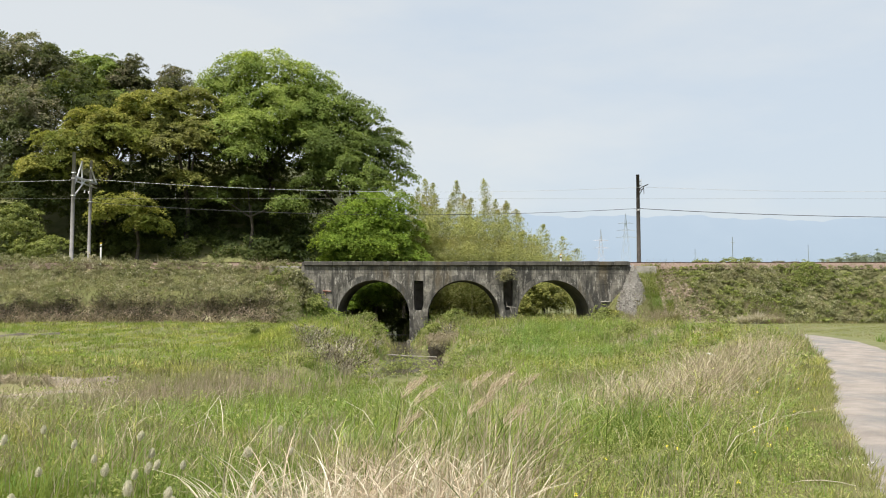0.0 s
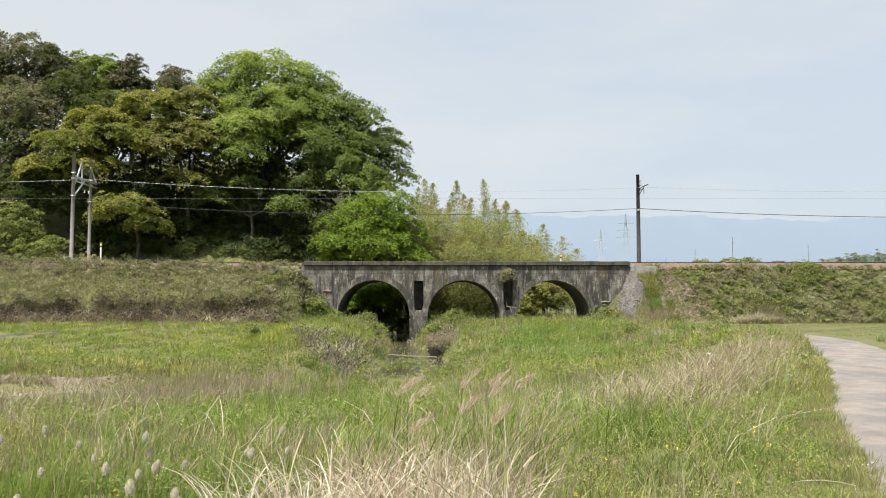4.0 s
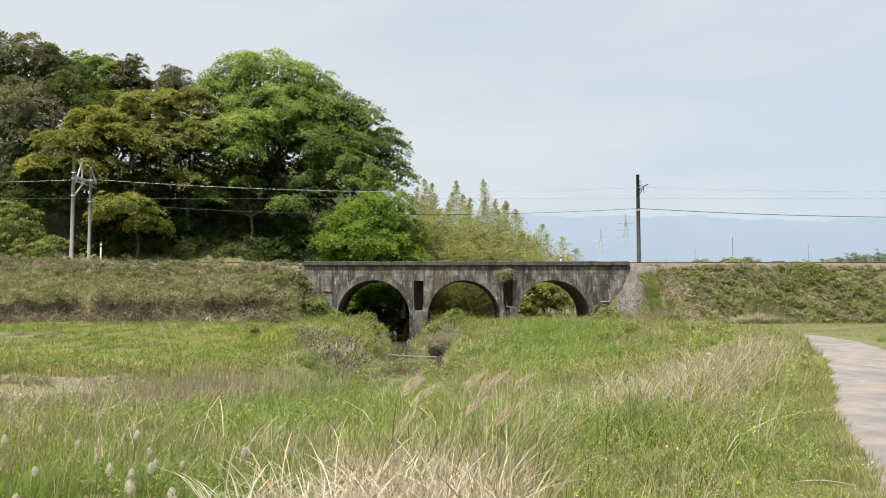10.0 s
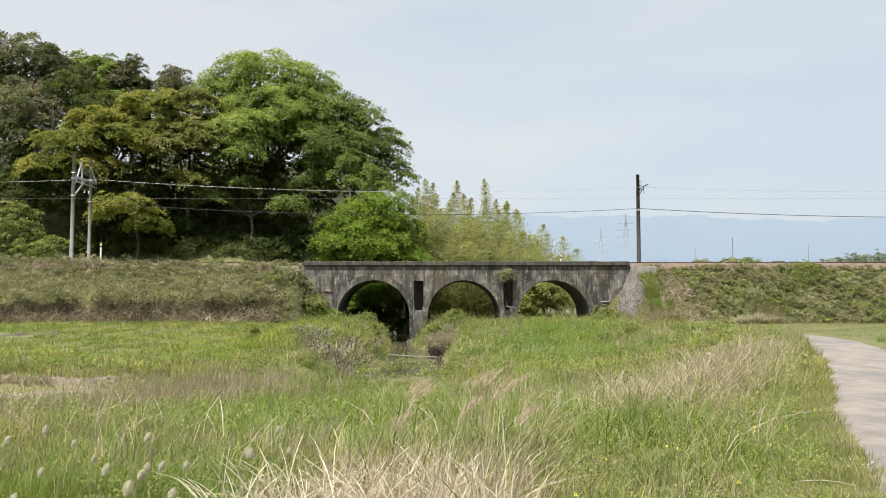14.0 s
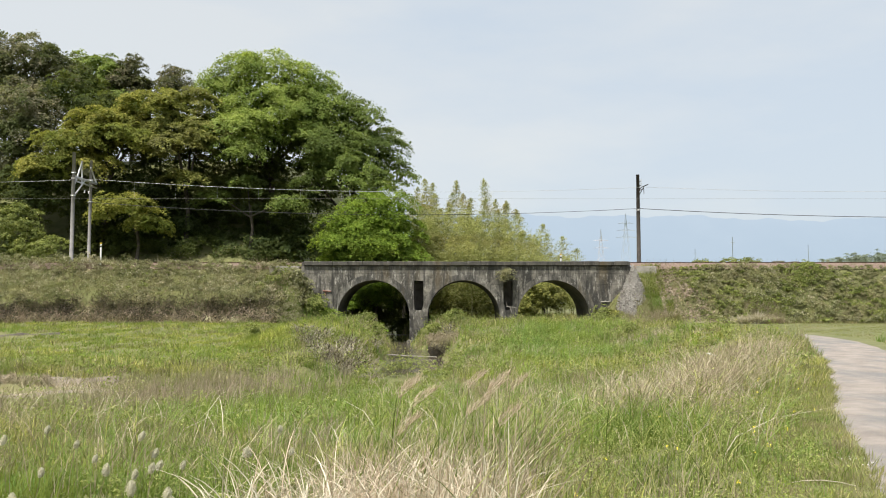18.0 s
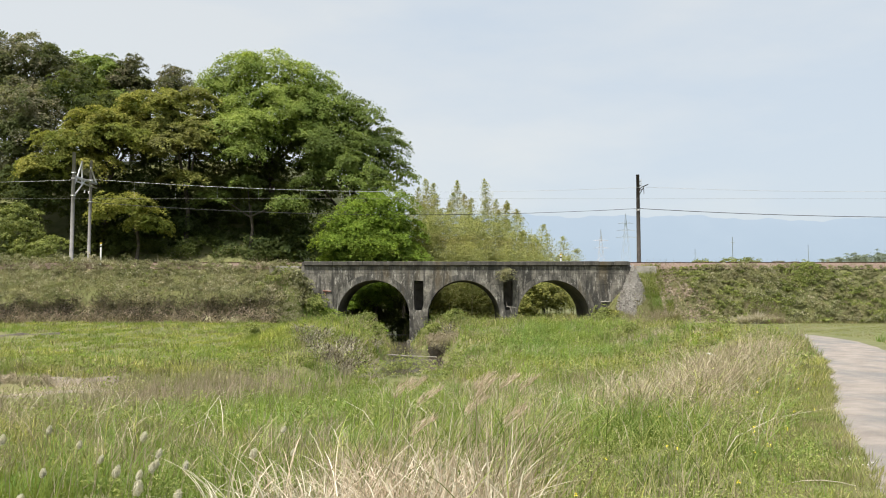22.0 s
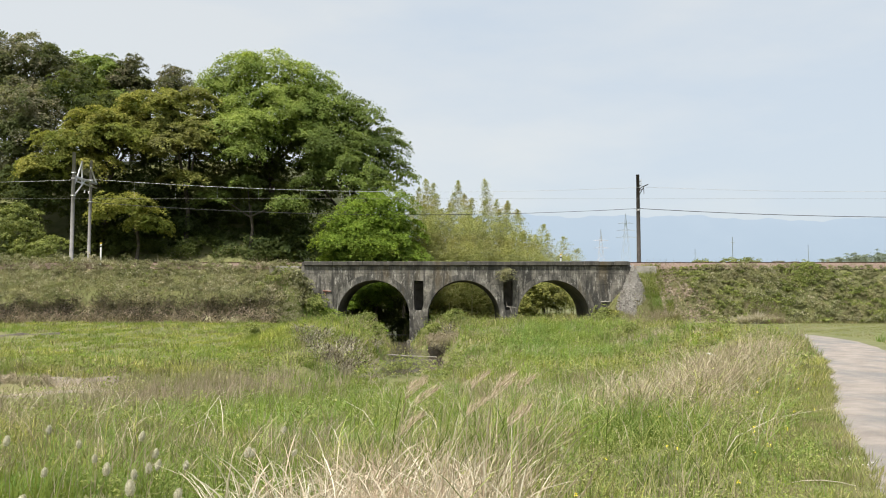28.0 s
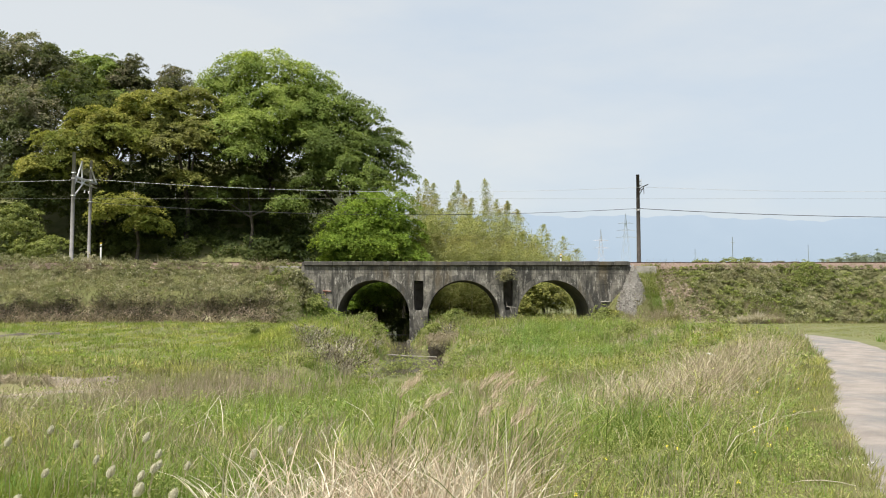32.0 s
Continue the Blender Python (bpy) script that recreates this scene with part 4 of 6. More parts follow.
def build_woods():
    tree("broadleaf_tree", [(-20.2, 94, 26.3, 5.2, 3.3), (-15.2, 93.5, 24.6, 3.7, 2.9), (-24.2, 94.5, 25.0, 3.0, 2.8), (-18.0, 92, 22.8, 4.8, 2.3), (-23.2, 92, 21.8, 3.0, 2.1),
                            (-20.6, 89.5, 20.2, 4.1, 1.7), (-21.2, 88.5, 18.0, 3.0, 1.2), (-12.8, 92, 21.9, 3.3, 2.7), (-15.8, 93, 20.4, 4.2, 2.6)],
         M_DOME, 90, 0.215, "big domed broadleaf tree with fresh bright green leaves", trunk=0.45, puff=1.15)
    tree("broadleaf_tree", [(-9.9, 93, 21.7, 3.0, 2.5), (-12.6, 91, 18.4, 3.6, 2.4), (-7.5, 93, 18.8, 3.0, 2.6), (-9.6, 90, 15.4, 3.8, 2.1), (-5.7, 92.5, 15.6, 2.4, 2.2), (-10.6, 93, 18.6, 3.6, 3.0), (-13.8, 89.5, 14.6, 2.0, 0.9), (-7.2, 91, 12.8, 2.4, 1.4)],
         M_MIDGREEN, 90, 0.215, "broadleaf tree with mid-green leaves sloping towards the bridge", trunk=0.4, puff=1.05)
    tree("layered_tree", [(-34.6, 88, 20.6, 4.0, 1.3), (-37.6, 87, 18.2, 4.0, 1.4), (-32.4, 87, 18.6, 4.2, 1.4), (-30.2, 89, 22.4, 3.6, 1.4), (-36.4, 86, 16.2, 3.0, 0.9), (-40.2, 86, 15.6, 2.6, 1.2)],
         M_GOLD, 95, 0.22, "spreading tree with flat layers of yellow-olive leaves", flat=0.3, puff=1.1, trunk=0.35)
    tree("layered_tree", [(-26.6, 90, 22.8, 2.9, 1.7), (-28.6, 88.5, 20.4, 3.2, 1.5), (-25.2, 88, 19.6, 2.8, 1.5), (-27.4, 87, 17.8, 3.2, 1.4), (-27.0, 87.0, 14.6, 1.8, 0.7)],
         M_OLIVE, 95, 0.22, "spreading tree with flat layers of brownish olive leaves", flat=0.3, puff=1.1, trunk=0.3)
    tree("evergreen_tree", [(-50.2, 100, 30.6, 4.6, 3.0), (-52.0, 98, 26.6, 3.8, 3.2), (-46.4, 101, 28.8, 3.3, 3.0), (-48.4, 97, 25.0, 4.0, 2.6)], M_GREYLEAF, 90, 0.24, "tall evergreen tree with grey-brown young shoots", flat=0.9, trunk=0.35, droop=0.5)
    tree("evergreen_tree", [(-45.2, 92, 22.6, 3.8, 2.6), (-46.2, 91, 19.2, 3.8, 2.6), (-46.8, 90, 15.6, 3.2, 2.6), (-42.6, 92, 18.0, 3.2, 2.6)], M_GREYLEAF, 90, 0.23, "dull grey-green evergreen tree at the wood's edge", flat=0.9, droop=0.5)
    tree("broadleaf_tree", [(-46.4, 112, 32.2, 3.9, 2.5), (-43.2, 111, 30.6, 3.2, 2.6), (-45.5, 110, 28.2, 4.4, 2.8), (-40.5, 104, 24.6, 4.4, 2.8)], M_MIDGREEN, 75, 0.27, "green tree rising behind the others on the hill")
    tree("conifer", [(-40.9, 110, 31.9, 2.0, 2.0), (-41.6, 109, 29.8, 2.2, 2.0), (-39.4, 109, 28.8, 2.2, 2.0)], M_PINE, 85, 0.24, "dark bushy-topped pine on the hilltop", flat=0.9, puff=0.65)
    tree("conifer", [(-35.9, 112, 31.6, 2.2, 1.7), (-35.0, 111, 29.3, 3.0, 1.8)], M_PINE, 70, 0.24, "dark round-topped pine on the hilltop", flat=0.9, puff=0.65)
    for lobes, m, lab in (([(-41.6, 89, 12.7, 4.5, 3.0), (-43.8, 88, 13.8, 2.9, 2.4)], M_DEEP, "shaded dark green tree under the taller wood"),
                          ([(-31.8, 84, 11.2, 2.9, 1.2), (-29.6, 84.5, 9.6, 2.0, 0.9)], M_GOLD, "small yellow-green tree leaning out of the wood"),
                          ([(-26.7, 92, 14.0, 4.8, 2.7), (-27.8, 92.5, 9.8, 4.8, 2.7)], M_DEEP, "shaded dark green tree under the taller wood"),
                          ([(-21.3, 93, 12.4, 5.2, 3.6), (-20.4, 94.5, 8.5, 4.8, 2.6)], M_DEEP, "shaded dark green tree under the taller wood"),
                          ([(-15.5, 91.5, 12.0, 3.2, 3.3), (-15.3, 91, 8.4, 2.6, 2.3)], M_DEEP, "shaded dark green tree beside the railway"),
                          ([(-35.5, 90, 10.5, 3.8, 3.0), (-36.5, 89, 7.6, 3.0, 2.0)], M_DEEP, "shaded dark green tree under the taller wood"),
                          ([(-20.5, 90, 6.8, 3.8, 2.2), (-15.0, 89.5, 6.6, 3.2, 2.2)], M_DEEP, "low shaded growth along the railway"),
                          # canopy added behind the young tree to shade the ground seen through arch 1
                          ([(-4.6, 88, 8.3, 3.0, 2.2), (-9.5, 88, 9.0, 3.4, 2.6)], M_DEEP, "mostly hidden dark green tree added to shade the stream"),
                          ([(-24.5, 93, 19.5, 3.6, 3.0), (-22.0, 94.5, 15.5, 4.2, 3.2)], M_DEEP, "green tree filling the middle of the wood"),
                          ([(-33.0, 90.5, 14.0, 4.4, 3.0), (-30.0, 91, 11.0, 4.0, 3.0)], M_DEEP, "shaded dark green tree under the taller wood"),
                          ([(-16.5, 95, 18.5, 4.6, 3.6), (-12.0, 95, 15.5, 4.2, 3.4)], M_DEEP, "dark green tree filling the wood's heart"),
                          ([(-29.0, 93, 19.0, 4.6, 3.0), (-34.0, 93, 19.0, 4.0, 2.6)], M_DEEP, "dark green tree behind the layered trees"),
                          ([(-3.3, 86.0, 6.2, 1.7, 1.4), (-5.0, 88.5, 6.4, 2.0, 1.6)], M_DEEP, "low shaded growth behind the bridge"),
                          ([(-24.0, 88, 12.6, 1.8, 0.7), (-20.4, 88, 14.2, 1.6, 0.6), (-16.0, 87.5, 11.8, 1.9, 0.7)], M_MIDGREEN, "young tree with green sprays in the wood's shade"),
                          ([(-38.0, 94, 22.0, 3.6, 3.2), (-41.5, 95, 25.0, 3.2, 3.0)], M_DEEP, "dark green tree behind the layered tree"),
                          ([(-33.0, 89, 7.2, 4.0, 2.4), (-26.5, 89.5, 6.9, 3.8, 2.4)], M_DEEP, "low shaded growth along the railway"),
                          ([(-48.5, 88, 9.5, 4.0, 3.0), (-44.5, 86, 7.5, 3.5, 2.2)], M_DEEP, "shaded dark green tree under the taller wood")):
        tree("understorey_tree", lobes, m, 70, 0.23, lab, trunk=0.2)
    tree("bush", [(-41.2, 82, 8.8, 2.3, 2.3), (-38.2, 81, 6.9, 2.4, 1.3)], M_GREENLEAF, 110, 0.17, "rounded green bush beside the railway poles", "bush", trunk=0.12, puff=0.6)
    tree("young_tree", [(-5.0, 80, 10.4, 2.2, 1.8), (-7.4, 80, 9.7, 2.7, 2.0), (-9.5, 79.5, 8.1, 2.3, 1.9), (-6.6, 79.5, 7.5, 3.2, 2.0), (-3.8, 80, 8.4, 1.7, 2.4), (-3.5, 79.6, 6.6, 1.4, 1.2), (-6.4, 80.3, 5.8, 3.0, 1.2), (-9.2, 80.2, 6.0, 2.2, 1.3)],
         M_LIME, 120, 0.18, "young tree with vivid lime-green leaves behind the bridge", puff=1.0, flat=0.6, trunk=0.18, foot=(-10.8, 82.0))
    tree("young_tree", [(-8.4, 86.5, 3.0, 2.4, 1.0), (-6.6, 86.0, 2.1, 1.6, 0.8), (-9.0, 85.5, 1.4, 1.6, 0.7), (-7.0, 84.6, 2.7, 1.7, 0.7), (-5.4, 85.6, 3.3, 1.5, 0.6)], M_LIME, 120, 0.17, "low lime-green branches seen through the arch", puff=0.7, flat=0.35, trunk=0.12, foot=(-9.6, 88.0))
    # dark-leaved ones at x < 0 are added where arch 1 shows shade
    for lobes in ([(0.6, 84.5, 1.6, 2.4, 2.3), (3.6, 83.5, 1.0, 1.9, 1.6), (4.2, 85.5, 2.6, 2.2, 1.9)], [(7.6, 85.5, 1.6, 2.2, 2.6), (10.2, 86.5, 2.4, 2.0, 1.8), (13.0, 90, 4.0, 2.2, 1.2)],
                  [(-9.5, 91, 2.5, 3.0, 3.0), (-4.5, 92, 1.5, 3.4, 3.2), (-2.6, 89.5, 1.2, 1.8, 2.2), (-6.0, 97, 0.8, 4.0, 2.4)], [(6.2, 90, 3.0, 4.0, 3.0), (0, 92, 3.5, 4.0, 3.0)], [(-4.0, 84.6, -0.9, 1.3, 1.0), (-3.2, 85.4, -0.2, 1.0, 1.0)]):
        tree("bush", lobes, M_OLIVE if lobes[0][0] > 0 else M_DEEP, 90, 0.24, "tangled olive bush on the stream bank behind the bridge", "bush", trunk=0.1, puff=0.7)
    for x, y, z, r, m in ((-10.5, 71.0, 1.7, 0.9, M_GREENLEAF), (-9.6, 71.2, 0.6, 0.8, M_LIME), (13.2, 71.0, 0.8, 0.8, M_GREENLEAF), (14.3, 70.4, 0.5, 0.7, M_OLIVE), (-5.2, 70.6, -0.5, 0.6, M_LIME)):
        tree("bush", [(x, y, z, r, r * 0.8)], m, 170, 0.13, "small leafy bush against the bridge abutment", "bush", puff=0.35, trunk=0.03)
    tree("bush", [(-11.8, 71.3, 3.3, 0.6, 0.9), (-11.2, 71.2, 2.4, 0.7, 0.8), (-12.3, 71.2, 3.9, 0.5, 0.5)], M_SHRUB, 170, 0.14, "grey-green shrub leaning over the bridge's end wall", "bush", puff=0.4, trunk=0.03)
    tree("wall_plant", [(5.3, 71.85, 4.25, 0.75, 0.4), (5.1, 71.8, 3.85, 0.5, 0.35), (5.7, 71.8, 3.8, 0.35, 0.3)], M_SHRUB, 200, 0.08, "tuft of weeds rooted in the bridge wall", "plant", puff=0.28, trunk=0.02, foot=(5.5, 72.1))
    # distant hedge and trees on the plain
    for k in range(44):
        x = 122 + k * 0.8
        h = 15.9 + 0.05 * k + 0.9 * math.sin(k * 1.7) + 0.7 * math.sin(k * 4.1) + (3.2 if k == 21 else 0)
        tree("distant_tree", [(x, 270 + 6 * math.sin(k * 2.1), h - 2.6, 1.0, 2.6)], M_DISTANT, 24, 0.42, "haze-paled tree in a far row on the plain", puff=1.0, trunk=0.25)
    for x, y, rz in ((27.0, 79.8, 0.7), (28.6, 80.0, 0.55), (24.2, 79.6, 0.35)):
        tree("bush", [(x, y, 5.3, 0.9, rz), (x + 0.9, y, 5.2, 0.7, rz * 0.8)], M_GREENLEAF, 150, 0.13, "small green bush on the far side of the track", "bush", puff=0.35, trunk=0.03)


bamboo_clumps = []


def bamboo(x, y, top, k, girth=2.2):
    g = float(ground_z(x, y))
    e = empty("bamboo", x, y, g, "tall yellow-green bamboo with feathery leaves behind the bridge", "bamboo", "bamboo grove")
    h = top - g
    lean = 0.07 * math.sin(k * 2.4)
    pts = [(lean * h * u * u, 0, h * u) for u in (0, 0.25, 0.5, 0.75, 1.0)]
    mesh_part("culm", tube(pts, [0.05, 0.045, 0.035, 0.02, 0.006], 6), M_CULM, e)
    nb, per = int(62 * h), 8
    ub = 0.08 + 0.92 * rng.uniform(0, 1, nb) ** 0.95
    ab = rng.uniform(0, 2 * math.pi, nb)
    reach = (0.07 + girth * 0.95 * np.minimum(1.0, 1.35 * (1 - ub)) ** 0.7) * rng.uniform(0.35, 1.35, nb)
    q = np.sqrt(rng.uniform(0.02, 1, (nb, per)))
    d = (reach[:, None] * q).ravel()
    a = (ab[:, None] + rng.normal(size=(nb, per)) * 0.22).ravel()
    u = np.repeat(ub, per)
    n = nb * per
    c = np.stack([lean * h * u * u + np.cos(a) * d, np.sin(a) * d * 0.8, h * u + 0.75 * d - (0.45 * q * q).ravel() * np.repeat(reach, per) + rng.normal(size=n) * 0.04], 1)
    nrm = np.stack([np.cos(a) * 0.4 - 0.1, np.sin(a) * 0.4 - 0.2, np.full(n, 0.5)], 1) + rng.normal(size=(n, 3)) * 0.5
    ln = rng.uniform(0.15, 0.34, n) * (1 - 0.35 * u)
    mesh_part("foliage", leaves(c, nrm, ln, ln * 0.24, True), M_BAMBOO, e)
    bamboo_clumps.append((e, x, y, g, k))


def build_bamboo():
    spots = [(-2.5, 84, 13.1), (-1.7, 88, 14.1), (-0.9, 86, 14.2), (0.3, 85, 12.7), (1.6, 87, 14.2), (2.5, 84, 12.4), (3.6, 88, 12.5), (5.2, 90, 14.8), (6.3, 88, 12.2), (7.7, 92, 11.8),
             (9.0, 94, 11.6), (10.6, 96, 10.5), (12.3, 98, 9.6), (14.4, 101, 9.5), (15.9, 104, 8.3)]
    for k, (x, y, z) in enumerate(spots):
        bamboo(x, y, z, k, 2.2 + 0.8 * (k > 8))
        bamboo(x + 0.5 * math.sin(k * 5.1), y - 1.4, z - 1.3 - 1.2 * abs(math.sin(k * 3.3)), k + 20, 2.6 + 0.6 * (k > 8))
        bamboo(x + 0.6 + 0.4 * math.sin(k * 2.2), y - 2.4, z - 2.9 - 1.0 * abs(math.sin(k * 1.9)), k + 40, 3.0 + 1.2 * (k > 8))
        bamboo(x + 0.3, y - 3.2, z - 4.2 - 0.8 * (k % 2), k + 60, 3.0)
        bamboo(x + 0.8, y + 1.2, z - 1.6 - 0.9 * abs(math.sin(k * 4.3)), k + 80, 2.8)


# ---- bank shrubs ----
def shrub_cover(name, x0, x1, label, swell, top, hang, dry=0.0):
    """Low shrubs and dwarf bamboo bulging over the face of a railway bank, in drifts of three kinds."""
    n = int((x1 - x0) * 76)
    px = rng.uniform(x0, x1, n)
    u = rng.uniform(0.0, 1.0, n)
    py = 68.2 + u * top
    sw = swell(px, u)
    clear = np.where(py > FACE_Y - 0.35, 14.3, 11.6 + 2.2 * u)
    keep = (sw > 0.03) & (np.abs(px - 1.8) > clear)
    px, py, u, sw = px[keep], py[keep], u[keep], sw[keep]
    pz = ground_z(px, py) + sw * rng.uniform(0.05, 1.0, len(px))
    over = hang * np.exp(-((u - 0.46) / 0.1) ** 2) * smooth(-14, -18, px) * smooth(-39, -36, px)
    py, pz = py - 1.5 * over, pz + 0.05 * over
    per = 56
    off = rng.normal(size=(len(px), per, 3))
    off /= np.linalg.norm(off, axis=2, keepdims=True)
    off[:, :, 2] = np.abs(off[:, :, 2]) * 1.1 - 0.3
    off *= rng.uniform(0.3, 1.15, (len(px), per, 1)) ** 0.5
    r = (0.15 + 0.3 * sw) * rng.uniform(0.4, 1.6, len(px))
    kind_ = dry + 1.3 * wobble(px, pz * 1.6, 0.55, 2.0) + 0.4 * rng.normal(size=len(px))
    for material, pick, size in ((M_SHRUB, (kind_ <= 0.4) & (kind_ >= -0.65), 1.0), (M_DRYLEAF, kind_ > 0.4, 0.9), (M_GREENLEAF, kind_ < -0.65, 1.15)):
        c = np.stack([px, py, pz], 1)[pick][:, None] + off[pick] * r[pick][:, None, None] * np.array([1, 1, 0.75])
        nrm = off[pick] * 0.6 + np.array([-0.15, -0.3, 0.5]) + rng.normal(size=c.shape) * 0.6
        ln = size * rng.uniform(0.07, 0.17, c.shape[0] * per)
        tagged(mesh_part(name, leaves(c.reshape(-1, 3), nrm.reshape(-1, 3), ln, ln * 0.6, True), material), label, "shrubs", kind="stuff")


def bank_twigs():
    """Bare brown stems under the overhang at the bank's foot, and grey dead twigs among the shrubs."""
    def stems(name, n, x0, x1, y0, y1, lift, h0, h1, slant, w, material, label):
        x, y = rng.uniform(x0, x1, n), rng.uniform(y0, y1, n)
        h = rng.uniform(h0, h1, n) * (0.8 + 0.4 * wobble(x, y, 0.9, 5.0))
        lean = np.stack([rng.normal(size=n) * slant, -np.abs(rng.normal(size=n)) * 0.5], 1)
        v, t = blades(np.stack([x, y, ground_z(x, y) + lift], 1), h, lean, 1.4, w, 2)
        tagged(mesh_part(name, (v, t), material), label, "dead stems", kind="stuff")
    # dead brush, coloured dark where the overhang casts too little shade
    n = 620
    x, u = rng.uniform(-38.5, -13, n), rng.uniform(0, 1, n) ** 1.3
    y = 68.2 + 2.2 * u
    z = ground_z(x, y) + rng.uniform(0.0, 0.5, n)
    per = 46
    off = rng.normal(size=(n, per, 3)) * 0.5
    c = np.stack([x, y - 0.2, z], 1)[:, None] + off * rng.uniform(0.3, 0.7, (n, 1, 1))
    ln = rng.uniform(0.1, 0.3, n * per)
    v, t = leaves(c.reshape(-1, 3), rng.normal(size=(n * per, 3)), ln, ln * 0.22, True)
    tagged(mesh_part("shaded_dead_brush", (v, t), M_SHADED_BRUSH), "thicket of dead brushwood at the embankment foot, darkened for shade", "dead brush", kind="stuff")
    stems("dead_stems", 1900, -37.5, -14, 67.9, 70.2, -0.05, 0.5, 1.7, 0.8, 0.035, M_TWIG, "tangle of bare brown stems at the embankment foot")
    stems("dead_stems", 1000, -37.5, -13.5, 67.4, 68.7, -0.05, 0.5, 1.6, 1.1, 0.045, M_STRAW, "bare pale stems at the embankment foot")
    n = 1300
    x = rng.uniform(-38, -13.6, n)
    y = 68.55 + rng.uniform(0, 1.1, n)
    roots = np.stack([x, y, ground_z(x, y) + rng.uniform(0.15, 0.55, n)], 1)
    v, t = blades(roots, rng.uniform(0.5, 1.2, n), np.stack([rng.normal(size=n) * 0.7, -rng.uniform(0.5, 1.2, n)], 1), 1.2, 0.03, 4)
    fall = np.maximum(0.0, np.repeat(y, 9) - v[:, 1])
    v[:, 2] -= 1.25 * fall
    v[:, 2] = np.maximum(v[:, 2], ground_z(v[:, 0], v[:, 1]) + 0.03)
    tagged(mesh_part("hanging_stems", (v, t), M_TWIG), "brown dead stems hanging over the embankment foot", "dead stems", kind="stuff")
    # dark strip laid along the foot in place of the overhang's shadow line
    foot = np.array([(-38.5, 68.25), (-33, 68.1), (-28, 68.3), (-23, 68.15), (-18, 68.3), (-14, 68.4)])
    tagged(ribbon("bank_foot_shade", foot, -0.5, 0.25, 0.1, M_MUD_SHADE, 8), "dark strip standing in for shade under the overhanging bank shrubs", "earth", kind="structure")
    stems("dead_stems", 700, -37, -15, 67.4, 68.6, -0.05, 0.2, 0.8, 1.5, 0.04, M_BRASH, "flattened dry stalks at the embankment foot")
    stems("dead_twigs", 2600, -40, -13, 68.8, 73.2, 0.35, 0.5, 1.1, 0.9, 0.03, M_STRAW, "pale dead twigs among the bank shrubs")
    stems("dead_twigs", 2600, -60, -13, 69.5, 73.5, 0.3, 0.5, 1.1, 0.7, 0.022, M_BRASH, "grey dead twigs among the bank shrubs")
    stems("dead_twigs", 2400, 17, 50, 68.6, 73.5, 0.2, 0.4, 0.9, 0.7, 0.022, M_BRASH, "grey dead twigs among the bank shrubs")
    stems("bank_grass_tufts", 1500, 16.5, 18.6, 70.6, 73.2, -0.02, 0.2, 0.6, 0.7, 0.035, M_WEED, "rough grass beside the stone pitching")
    stems("bank_grass_tufts", 1200, 18.3, 19.0, 68.3, 70.4, -0.02, 0.2, 0.5, 0.5, 0.035, M_GREEN, "green grass on the railway bank")
    stems("bank_grass_tufts", 1700, 16.9, 18.0, 68.3, 71.4, -0.02, 0.2, 0.5, 0.6, 0.035, M_GREEN, "rough green grass on the railway bank")
    stems("bank_grass_tufts", 2600, 18.3, 23.5, 68.0, 73.0, -0.02, 0.15, 0.45, 0.8, 0.035, M_DULL, "dry grass on the railway bank")
    stems("bank_grass_tufts", 1500, 22.9, 24.7, 66.0, 67.2, -0.02, 0.8, 1.3, 0.9, 0.09, M_PALE, "clump of pale dead grass at the embankment foot")
    stems("bank_grass_tufts", 1300, 24.4, 26.6, 66.4, 67.8, -0.02, 0.5, 1.0, 0.6, 0.04, M_STRAW, "clump of dead straw-coloured grass at the embankment foot")
    stems("dead_twigs", 700, 24.5, 27.4, 68.2, 69.8, 0.5, 0.5, 1.0, 0.9, 0.03, M_BRASH, "grey dead twigs in a gap of the bank shrubs")
    n = 3000
    x, y = rng.uniform(18.0, 22.3, n), rng.uniform(67.9, 72.8, n)
    ok = x < 22.6 - 0.5 * (y - 68) + 0.4 * rng.normal(size=n)
    x, y = x[ok], y[ok]
    ln = rng.uniform(0.1, 0.26, len(x))
    v, t = leaves(np.stack([x, y, ground_z(x, y) + rng.uniform(0.03, 0.12, len(x))], 1), rng.normal(size=(len(x), 3)) * 0.35 + np.array([0, -0.7, 0.7]), ln, ln * 0.8, True)
    tagged(mesh_part("bare_soil_litter", (v, t), M_LITTER), "pinkish dry earth and leaf litter on the bare bank", "litter", kind="stuff")
    stems("bank_grass_tufts", 1500, 16.6, 18.4, 66.2, 68.6, -0.02, 0.8, 1.5, 0.35, 0.045, M_STRAW, "clump of dry pinkish-brown weeds below the bridge end")
    stems("bank_grass_tufts", 1800, 14.0, 18.5, 64.5, 69.5, -0.02, 0.7, 1.4, 0.4, 0.03, M_BRASH, "clump of dry brown weeds below the bridge end")
    stems("bank_grass_tufts", 2600, 12.6, 17.2, 67.5, 71.9, -0.02, 0.3, 0.7, 0.5, 0.03, M_DULL, "rough grass below the bridge end")
    stems("bank_grass_tufts", 5000, -14, -9.5, 68.3, 73.4, -0.02, 0.25, 0.6, 0.4, 0.03, M_GREEN, "rough green grass beside the bridge end")
    stems("bank_grass_tufts", 9000, 22, 52, 67.2, 72.5, -0.02, 0.2, 0.45, 0.4, 0.03, M_DULL, "dull grass between the bank shrubs")
    stems("bank_grass_tufts", 7000, -62, -13, 70.8, 73.4, -0.02, 0.2, 0.45, 0.4, 0.03, M_DULL, "dull grass between the bank shrubs")


